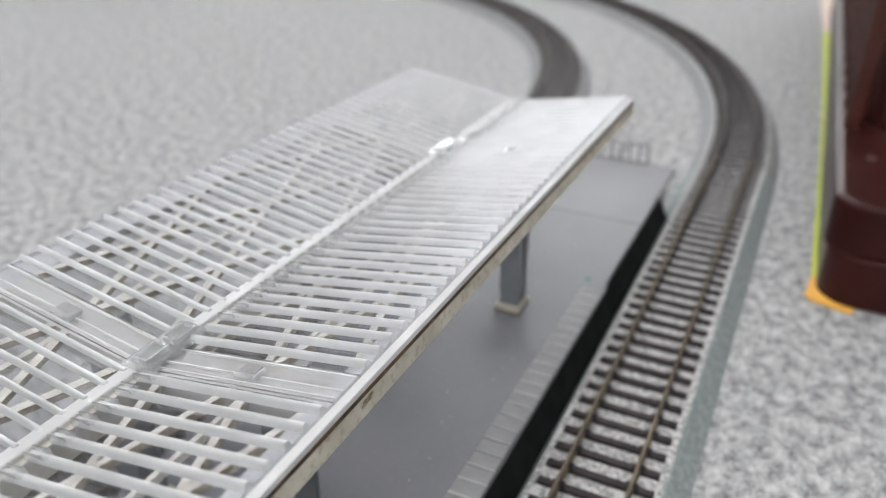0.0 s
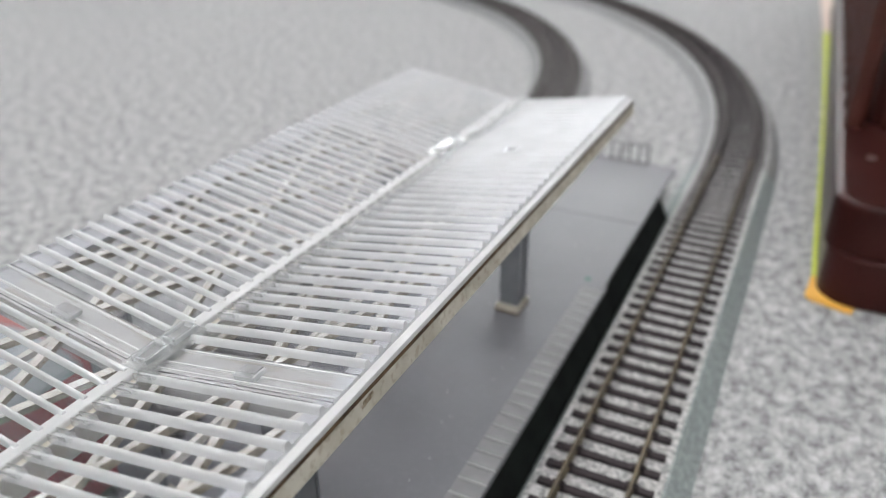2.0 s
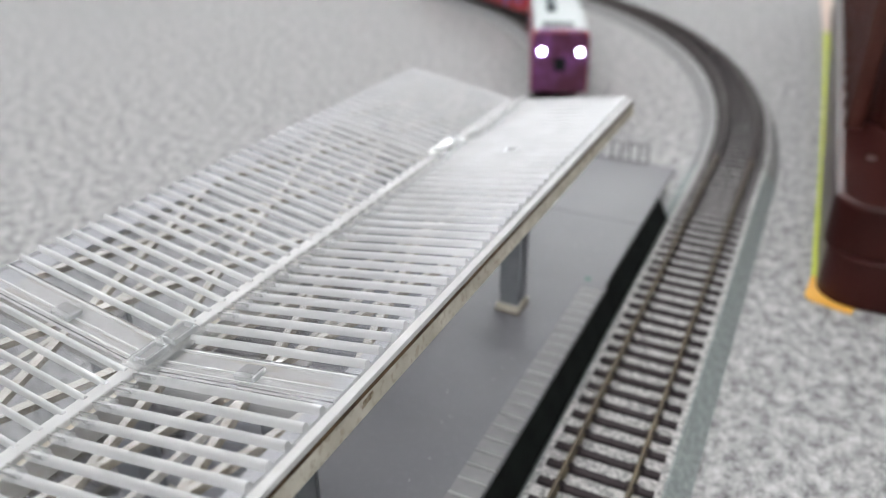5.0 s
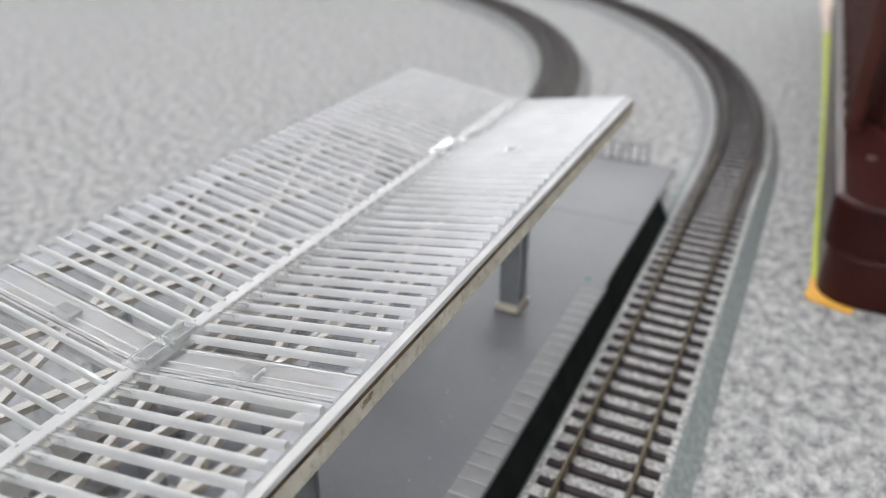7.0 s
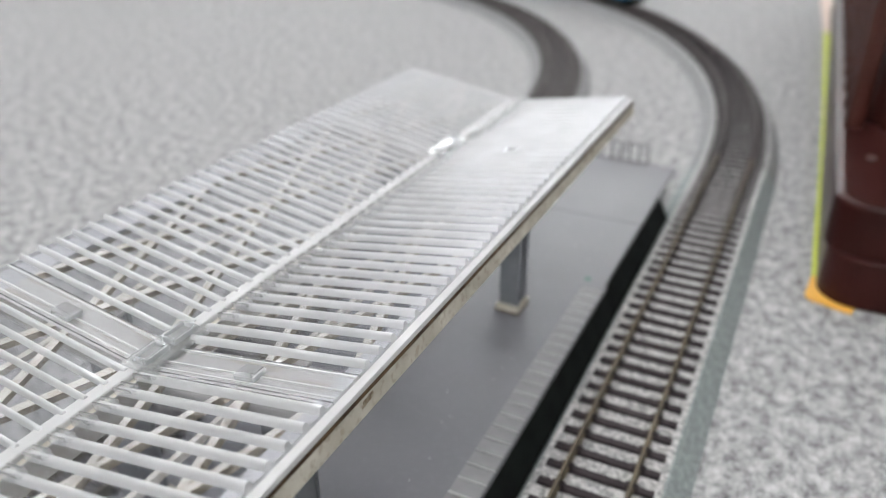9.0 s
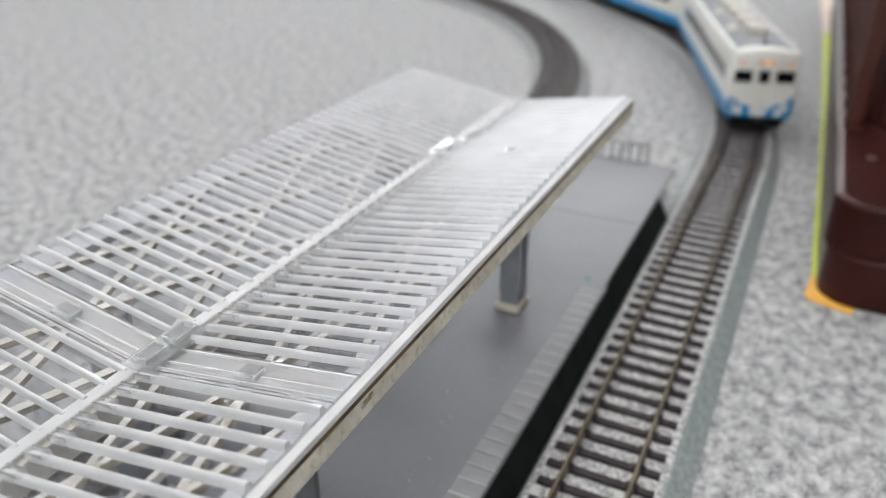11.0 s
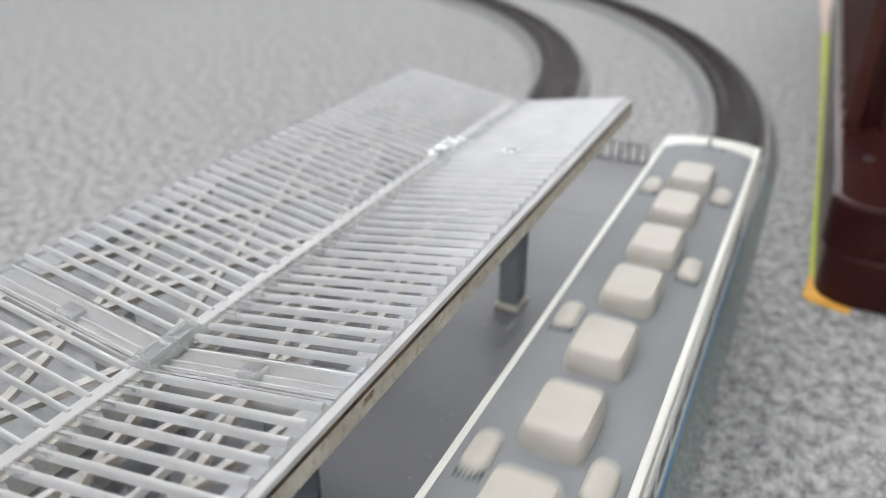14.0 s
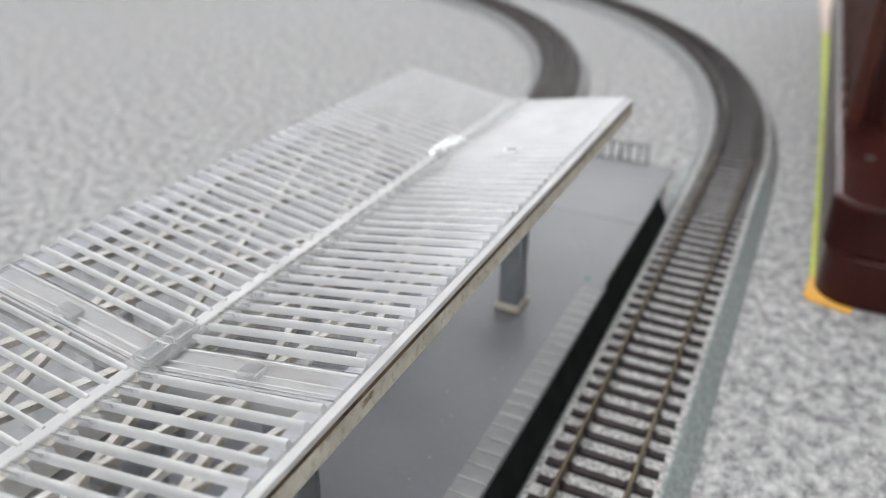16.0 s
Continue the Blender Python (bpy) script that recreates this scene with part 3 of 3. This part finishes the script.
def roof_unit(w, l, h):
    """Rounded air-conditioning cover with a bowed end."""
    bm = B()
    rings = []
    for k, (ins, z) in enumerate(((0.0, 0.0), (0.0, h * 0.55), (0.18, h * 0.85), (0.55, h))):
        ring = []
        for x, y in rounded(-w / 2 + ins, w / 2 - ins, -l / 2 + ins, l / 2 - ins, 1.0, 4):
            bow = 0.75 * (1 - (2 * x / w) ** 2) * (1 if y > 0 else -1)
            ring.append(bm.verts.new(V(x, y + bow * 0.6, z)))
        rings.append(ring)
    for p, q in zip(rings, rings[1:]):
        for i in range(len(p)):
            j = (i + 1) % len(p)
            bm.faces.new((p[i], p[j], q[j], q[i]))
    bm.faces.new(rings[-1])
    bm.faces.new(rings[0][::-1])
    bmesh.ops.recalc_face_normals(bm, faces=bm.faces)
    return bm


def cab_face(t, s):
    """Front at the end s (-1: towards -y)."""
    y = s * CAR / 2

    def plate(name, x0, x1, z0, z1, m, lift=0.1, label="", parent=t):
        a, b = sorted((y, y + s * lift))
        return part(name, box(B(), x0, x1, a, b, RAIL + z0, RAIL + z1, min(0.04, lift / 3)), m, parent, label)

    for x0, x1, nm in ((-8.9, -3.5, "windscreen"), (3.5, 8.9, "windscreen"), (-1.6, 1.6, "door_window")):
        z0, z1 = (15.0, 18.6) if nm[0] == "w" else (14.8, 18.7)
        w = plate(nm, x0, x1, z0, z1, M_GLASS, 0.08, "dark cab window")
        plate("window_frame", x0 - 0.3, x1 + 0.3, z1, z1 + 0.3, M_WHITE, 0.22, "", w)
        plate("window_frame", x0 - 0.3, x1 + 0.3, z0 - 0.3, z0, M_WHITE, 0.22, "", w)
        if nm[0] == "w":
            plate("wiper", (x0 + x1) / 2 - 0.1, (x0 + x1) / 2 + 0.1, 14.2, 16.8, M_UNDER, 0.3, "", w)
    for x in (-2.75, 2.5):
        plate("gangway_post", x, x + 0.26, 5.6, 20.0, M_WHITE, 0.5, "cream gangway edge")
    for x in (-7.0, 7.0):
        plate("marker_lamp", x - 0.55, x + 0.55, 20.1, 21.3, M_LAMP, 0.3, "glowing orange marker lamp")
    box_lamp = plate("headlamp_box", -2.2, 2.2, 20.6, 21.6, M_LAMPDIM, 0.35, "pale orange headlamp panel")
    part("headlamp", cyl(B(), 0.2, y + s * 0.4, RAIL + 21.1, 0.5, 0.2, "y", 12), M_LAMPHOT, box_lamp, "lit yellow headlamp")
    # wavy blue band with white cloud shapes
    outline = [(-9.8, 4.0), (9.8, 4.0)]
    for i in range(33):
        x = 9.8 - 19.6 * i / 32
        zz = 6.6 + 4.0 * abs(x / 9.8) ** 1.8 + 0.45 * math.sin(x * 1.5 + 0.6)
        outline.append((x, zz))
    a, b = sorted((y + s * 0.02, y + s * 0.14))
    band = part("blue_band", prism(B(), [(u, RAIL + z) for u, z in outline], a, b), M_BLUE, t, "bright blue wave band")

    def cloud(pts, label):
        bm = B()
        for k, (cx, cz, r) in enumerate(pts):
            cyl(bm, cx, y + s * (0.16 + 0.012 * k), RAIL + cz, r, 0.08, "y", 14)
        part("cloud_shape", bm, M_WHITE, band, label)

    cloud([(-6.9, 6.3, 1.25), (-6.0, 5.8, 1.15), (-7.6, 5.9, 0.9), (-8.6, 8.6, 0.6), (-8.0, 8.0, 0.5)], "white cloud shape")
    cloud([(-1.7, 5.5, 1.15), (-0.4, 5.8, 1.3), (1.0, 5.6, 1.2), (0.0, 4.9, 0.9)], "white cloud shape")
    cloud([(6.2, 5.9, 1.2), (7.0, 6.6, 1.0), (5.5, 5.3, 0.9), (8.0, 7.4, 0.7), (7.4, 8.4, 0.5)], "white cloud shape")
    for x in (-7.3, 6.6):
        part("tail_lamp", cyl(B(), x, y + s * 0.32, RAIL + 6.0, 0.55, 0.3, "y", 12), M_STEEL, t, "round lower lamp")
    for x in (-8.2, 8.2):
        part("step", box(B(), x - 0.8, x + 0.8, *sorted((y - s * 2.2, y - s * 0.4)), RAIL + 2.0, RAIL + 3.2, 0.1), M_UNDER, t, "black cab step")
    part("brake_hose", cyl(B(), 2.6, y + s * 0.5, RAIL + 2.4, 0.25, 2.6, n=8), M_UNDER, t, "black brake hose")
    # skirt reaches lower than needed, also painting the contact shadow under the front
    part("skirt", box(B(), -7.6, 7.6, *sorted((y - s * 3.0, y - s * 0.05)), RAIL + 0.5, RAIL + 4.15, 0.2), M_BLACK, t, "black front skirt, deepened to hold the contact shadow")


EAVE, CROWN = 22.3, 25.0


def roof_skin(half, eave, crown, inset, y0, y1, bow_end, bow):
    """Thin curved roof skin; its edge at bow_end is bowed outwards."""
    bm = B()
    n = 20
    rows = []
    for k in range(5):
        row = []
        for i in range(n + 1):
            u = inset + (1 - 2 * inset) * i / n
            ang = math.pi * (1 - u)
            c = half * math.cos(ang)
            z = RAIL + eave + (crown - eave) * math.sin(ang) ** 0.5 + 0.16
            b = bow * (c / half) ** 2
            y = y0 + (y1 - y0) * k / 4
            if k == 0 and bow_end < 0:
                y = y0 - b
            if k == 4 and bow_end > 0:
                y = y1 - b
            row.append(bm.verts.new(V(c, y, z)))
        rows.append(row)
    for p, q in zip(rows, rows[1:]):
        for i in range(n):
            bm.faces.new((p[i], p[i + 1], q[i + 1], q[i]))
    bmesh.ops.recalc_face_normals(bm, faces=bm.faces)
    if bm.faces[0].normal.z < 0:
        bmesh.ops.reverse_faces(bm, faces=bm.faces)
    bmesh.ops.extrude_face_region(bm, geom=bm.faces[:])
    for row in rows:
        for v in row:
            v.co.z -= 0.2 * MM
    bmesh.ops.recalc_face_normals(bm, faces=bm.faces)
    return bm


def white_car(cab):
    """Cream and blue railcar; cab is the end that has the driver's cab."""
    t = new("railcar")
    tagged(t, "cream and bright blue model diesel railcar with grey roof" + (", leading" if cab < 0 else ", trailing"), "model train", "two-car blue and cream train")
    h = CAR / 2
    half = 9.85
    prof = car_profile(half, RAIL + 4.2, RAIL + EAVE, RAIL + CROWN, 24)
    bm = prism(B(), prof, -h, h)
    # round the ends of the roof
    es = [e for e in bm.edges if abs(e.verts[0].co.y - e.verts[1].co.y) < 1e-7 and min(v.co.z for v in e.verts) > (RAIL + EAVE - 0.1) * MM and abs(abs(e.verts[0].co.y) - h * MM) < 1e-6]
    bmesh.ops.bevel(bm, geom=es, offset=1.6 * MM, segments=4, affect="EDGES", profile=0.5)
    part("body", bm, M_WHITE, t, "glossy cream car body", True)
    # grey roof skin between cream rims
    e = -1 if cab < 0 else 1
    part("roof_panel", roof_skin(half, EAVE, CROWN, 0.15, -h + (5.6 if cab < 0 else 1.2), h - (7.0 if cab > 0 else 1.2), e, 3.0), M_ROOF, t, "matt grey roof panel", True)
    unit = mesh_of("air_conditioner", roof_unit(7.2, 9.1, 3.0), M_UNIT, True)
    for i in range(7):
        shared("air_conditioner", unit, t, Matrix.Translation(V(0.3, -h + (21.5 if cab > 0 else 25.0) + 14.8 * i, RAIL + CROWN - 0.15)), "rounded beige roof unit")
    vent = mesh_of("side_ventilator", roof_unit(3.2, 5.6, 1.7), M_UNIT, True)
    fin = mesh_of("fin", box(B(), -0.15, 0.15, -3.75, -2.6, -0.3, 1.0), M_VENT)
    for x, ys in ((-5.9, (29.3, 58.0, 107.0)), (6.0, (30.0, 77.5, 107.2))):
        for yy in ys:
            o = shared("side_ventilator", vent, t, Matrix.Translation(V(x, -h + yy + (1.6 if cab < 0 else 0), RAIL + CROWN - 1.0)) @ Matrix.Rotation(radians(9 if x > 0 else -9), 4, "Y"), "small beige ventilator with fins")
            for i in range(6):
                shared("fin", fin, o, Matrix.Translation(V(-1.4 + i * 0.56, 0, 0)))
    if cab < 0:
        hump = part("radiator_box", box(B(), -5.6, 5.6, h - 22.0, h - 3.2, RAIL + CROWN - 1.2, RAIL + CROWN + 1.9, 0.5, 2), M_ROOF, t, "grey louvred radiator box")
        for i in range(11):
            part("louvre", box(B(), -4.5 + i * 0.85, -4.1 + i * 0.85, h - 20, h - 4.5, RAIL + CROWN + 1.85, RAIL + CROWN + 2.03), M_ROOF, hump)
    e = -1 if cab < 0 else 1
    ant = part("roof_antenna", box(B(), -1.1, 1.1, e * (h - 8.8) - 1.2, e * (h - 8.8) + 1.2, RAIL + 24.6, RAIL + 25.5, 0.1), M_ROOF, t, "small dark grey roof aerial")
    part("aerial_rod", box(B(), -0.2, 0.2, e * (h - 7.6) - 0.9, e * (h - 7.6) + 0.9, RAIL + 24.8, RAIL + 26.7), M_VENT, ant)
    part("roof_cap", box(B(), 2.4, 3.2, e * (h - 9) - 0.6, e * (h - 9) + 0.6, RAIL + 24.4, RAIL + 25.4, 0.1), M_VENT, t)
    # sides
    for sx in (-1, 1):
        xa, xb = sorted((sx * half, sx * (half + 0.1)))
        part("blue_sill", box(B(), xa, xb, -h + 0.1, h - 0.1, RAIL + 4.2, RAIL + 8.2), M_BLUE, t, "bright blue lower side band")
        for i in range(13):
            yy = -h + 14 + i * 8.5
            w = part("window", box(B(), xa, xb, yy - 3.0, yy + 3.0, RAIL + 13.0, RAIL + 17.6, 0.03), M_GLASS, t, "dark side window")
            part("window_frame", box(B(), sx * half - 0.16, sx * half + 0.16, yy - 3.3, yy + 3.3, RAIL + 17.6, RAIL + 17.9), M_STEEL, w)
        for yy in (-h + 7.2, h - 7.2):
            part("door", box(B(), sx * half - 0.08, sx * half + 0.08, yy - 2.4, yy + 2.4, RAIL + 5, RAIL + 19.0, 0.05), M_WHITE, t, "cream side door")
        part("roof_rim", box(B(), *sorted((sx * 8.55, sx * (half - 0.04))), -h + 1.0, h - 1.0, RAIL + EAVE - 0.4, RAIL + CROWN - 0.75, 0.4, 2), M_WHITE, t, "bright cream roof rim")
        part("rain_gutter", box(B(), *sorted((sx * (half - 0.1), sx * (half + 0.28))), -h + 0.5, h - 0.5, RAIL + EAVE - 0.5, RAIL + EAVE - 0.1, 0.08), M_WHITE, t)
    cab_face(t, -1 if cab < 0 else 1)
    e = 1 if cab < 0 else -1
    part("gangway", box(B(), -3.6, 3.6, *sorted((e * h, e * (h + 1.1))), RAIL + 5, RAIL + 19.5, 0.2), M_UNDER, t, "dark gangway bellows")
    underframe(t)
    return t


def red_car(first):
    t = new("railcar")
    tagged(t, "deep red model railcar with grey roof and violet graphics" + (", leading" if first else ", lamps lit"), "model train", "two-car red train")
    h = CAR / 2
    half = 9.75
    bm = prism(B(), car_profile(half, RAIL + 4.2, RAIL + EAVE, RAIL + CROWN, 24), -h, h)
    es = [e for e in bm.edges if min(v.co.z for v in e.verts) > (RAIL + EAVE - 0.1) * MM and abs(e.verts[0].co.y - e.verts[1].co.y) < 1e-7 and abs(abs(e.verts[0].co.y) - h * MM) < 1e-6]
    bmesh.ops.bevel(bm, geom=es, offset=1.4 * MM, segments=3, affect="EDGES", profile=0.5)
    part("body", bm, M_RED, t, "deep red car body", True)
    part("roof_panel", roof_skin(half, EAVE, CROWN, 0.03, -h + (5.5 if not first else 1.0), h - (5.5 if first else 1.0), 1, 0.8), M_GREYROOF, t, "pale green-grey roof", True)
    vent = mesh_of("roof_ventilator", roof_unit(3.6, 5.0, 2.2), M_VENT, True)
    for i in range(8):
        yy = h - 14 - (i // 2) * 27 - (i % 2) * 9.5
        shared("roof_ventilator", vent, t, Matrix.Translation(V(-2.4, yy, RAIL + 24.8)), "dark slate roof ventilator")
    part("radiator_grille", box(B(), -6.5, 4.5, -h + 6.5, -h + 11, RAIL + 23.8, RAIL + 25.9, 0.4), M_VENT, t, "dark slate roof grille")
    for e in (1, -1):
        # tail end and visor painted dark to hold the shade under the canopy
        part("end_panel", prism(B(), car_profile(half - 0.35, RAIL + 4.4, RAIL + EAVE - 0.3, RAIL + CROWN - 0.6, 20), *sorted((e * h, e * (h + 0.35)))), M_VGLASS_SHADE if e < 0 and not first else M_REDEND, t, "red end panel", False)
        part("door_window", box(B(), -2.0, 2.0, *sorted((e * (h + 0.3), e * (h + 0.45))), RAIL + 11.5, RAIL + 16), M_GLASS, t, "dark end window")
        if (e > 0) == first:
            part("roof_visor", box(B(), -8.4, 8.4, *sorted((e * (h - 5.4), e * (h - 0.4))), RAIL + 22.2, RAIL + 25.1, 0.9, 3), M_PINK if first else M_VGLASS_SHADE, t, "rounded roof visor", True)
            for x in (-6.4, 6.4):
                part("headlamp", cyl(B(), x, e * (h + 0.5), RAIL + 18.0, 1.0, 0.5, "y", 14), M_HEAD if not first else M_STEEL, t, "round headlamp")
    random.seed(5)
    for sx in (-1, 1):
        xa, xb = sorted((sx * half, sx * (half + 0.1)))
        for i in range(12):
            yy = -h + 15 + i * 9.2
            part("window", box(B(), xa, xb, yy - 3.4, yy + 3.4, RAIL + 13.0, RAIL + 17.8, 0.03), M_VGLASS_SHADE, t, "dark violet printed side window")
        for i in range(16):
            yy, zz = -h + 12 + i * 7.0, RAIL + 9.4 + random.uniform(-2.2, 2.2)
            part("graphic_patch", slab_side(sx * (half + 0.07), yy, zz, random.uniform(2.0, 3.8), random.uniform(1.0, 2.4)), M_VIOLET, t, "violet graphic patch")
    underframe(t)
    return t


def slab_side(x, y, z, ry, rz):
    bm = B()
    n = 12
    v = [bm.verts.new(V(x, y + ry * math.cos(2 * math.pi * i / n), z + rz * math.sin(2 * math.pi * i / n))) for i in range(n)]
    f = bm.faces.new(v)
    bmesh.ops.solidify(bm, geom=[f], thickness=0.05 * MM)
    return bm


# ---- bottle stand on its card ----
def clutter():
    c = new("paper_strip")
    tagged(c, "lime green paper strip with an orange corner lying on the felt", "paper strip")
    bm = B()
    slab(bm, [(24.7, 60), (30.5, 60), (30.0, 133), (28.5, 194), (27.0, 289), (24.6, 345), (15.0, 345), (17.5, 287), (21.1, 192), (23.0, 131), (23.9, 88)], 0.05, 0.35)
    part("lime_band", bm, M_LIME, c, "bright lime green band")
    bm = B()
    slab(bm, [(23.8, 50.5), (25.0, 48.6), (33, 46.2), (36, 60), (24.6, 60)], 0.05, 0.36)
    part("orange_corner", bm, M_ORANGE, c, "orange paper corner")
    bm = B()
    slab(bm, [(15.0, 345.2), (24.6, 345.2), (14.0, 560), (2.5, 560)], 0.05, 0.35)
    part("pale_end", bm, M_PALE, c, "pale pink paper end")
    t = new("bottle_stand")
    tagged(t, "dark brown translucent plastic storage stand with upright amber ribs", "plastic stand")
    turn = Matrix.Translation(V(26.3, 47, 0)) @ Matrix.Rotation(radians(1.5), 4, "Z") @ Matrix.Translation(V(-26.3, -47, 0))

    def put(name, bm, m, label, smooth=False):
        part(name, bm, m, t, label, smooth).matrix_basis = turn

    def tier(name, x0, y0, z0, z1, m, label, bev):
        bm = slab(B(), rounded(x0, 98, y0, 420, 8.0, 8), z0, z1)
        es = [e for e in bm.edges if all(abs(v.co.z - z1 * MM) < 1e-7 for v in e.verts)]
        bmesh.ops.bevel(bm, geom=es, offset=bev * MM, segments=3, affect="EDGES", profile=0.5)
        put(name, bm, m, label)

    tier("foot", 26.0, 48.6, 0.4, 11.2, M_BROWN, "dark brown moulded foot", 0.6)
    tier("tray", 25.2, 50.5, 11.2, 22.4, M_BROWN, "dark brown moulded tray", 1.6)
    put("core", slab(B(), rounded(32.0, 96, 108, 416, 4, 5), 22.3, 96), M_BROWN, "dark brown upright core")
    for i in range(17):
        y = 104.5 + i * 18.5
        put("upright_tube", cyl(B(), 29.3, y, 58, 2.4, 75, n=14), M_AMBER, "red-brown translucent upright tube", True)
        # orange blocks added; their colour stands in for glints between the tubes
        put("glint_block", box(B(), 29.4, 31.9, y + 5.5, y + 12.5, 22.4, 27.5 + (i % 3) * 4, 0.8), M_GLINT, "orange-brown block painted as a glint between tubes")
    for i in range(4):
        x = 37.5 + i * 14
        put("upright_tube", cyl(B(), x, 105.2, 58, 2.3, 75, n=14), M_AMBER, "red-brown translucent upright tube", True)
        put("glint_block", box(B(), x + 4.5, x + 9.5, 105.8, 107.9, 22.4, 26.5, 0.8), M_GLINT, "orange-brown block painted as a glint between tubes")
    put("screw", cyl(B(), 32.6, 81.0, 22.6, 1.1, 0.6, n=14), M_STEEL, "bright round screw")


# ---- build ----
room()
north_window()
tubes()
table()
track(0.0, R_OUT, "grey-ballasted model railway track curving away beside the platform", SLEEPER_TOP - 0.62, True)
track(X_IN, R_IN, "inner model railway track curving away behind the platform", SLEEPER_TOP - 0.35, False)
platform()
canopy()
clutter()
blue_cars = [white_car(-1), white_car(1)]
red_cars = [red_car(True), red_car(False)]


def car_pose(s, xo, r):
    """Pose of a car whose middle stands s millimetres along the track, on its two bogies."""
    x0, y0, _ = on_path(s - BOGIE, xo, r)
    x1, y1, _ = on_path(s + BOGIE, xo, r)
    a = math.atan2(-(x1 - x0), y1 - y0)
    return Matrix.Translation(V((x0 + x1) / 2, (y0 + y1) / 2, 0)) @ Matrix.Rotation(a, 4, "Z")


def blue_front(t):
    """Where the blue train's front stands: it gathers speed until 11.3 s, then keeps it."""
    if t >= 11.3:
        return 18 - 124.0 * (t - 12.0)
    d = 11.3 - t
    return min(104.8 + 124.0 * d - 5.27 * d * d, 760)


def red_front(t):
    """Where the red train's front stands: it gathers speed past the platform, then keeps it."""
    if t >= 3.0:
        return min(80 + 172.0 * (t - 3.0), 880)
    d = 3.0 - t
    return 80 - 172.0 * d + 35.0 * d * d if d < 2.0 else -124 - 34.0 * (d - 2.0)


def motions():
    steps = [i * 0.25 for i in range(65)]
    for k, car in enumerate(blue_cars):
        rows = []
        for t in steps:
            s = blue_front(t) + CAR / 2 + k * PITCHC
            rows.append((t, car_pose(s, 0.0, R_OUT)))
        walk(car, rows)
    for k, car in enumerate(red_cars):
        rows = []
        for t in steps:
            s = red_front(t) - CAR / 2 - k * PITCHC
            rows.append((t, car_pose(s, X_IN, R_IN)))
        walk(car, rows)


motions()
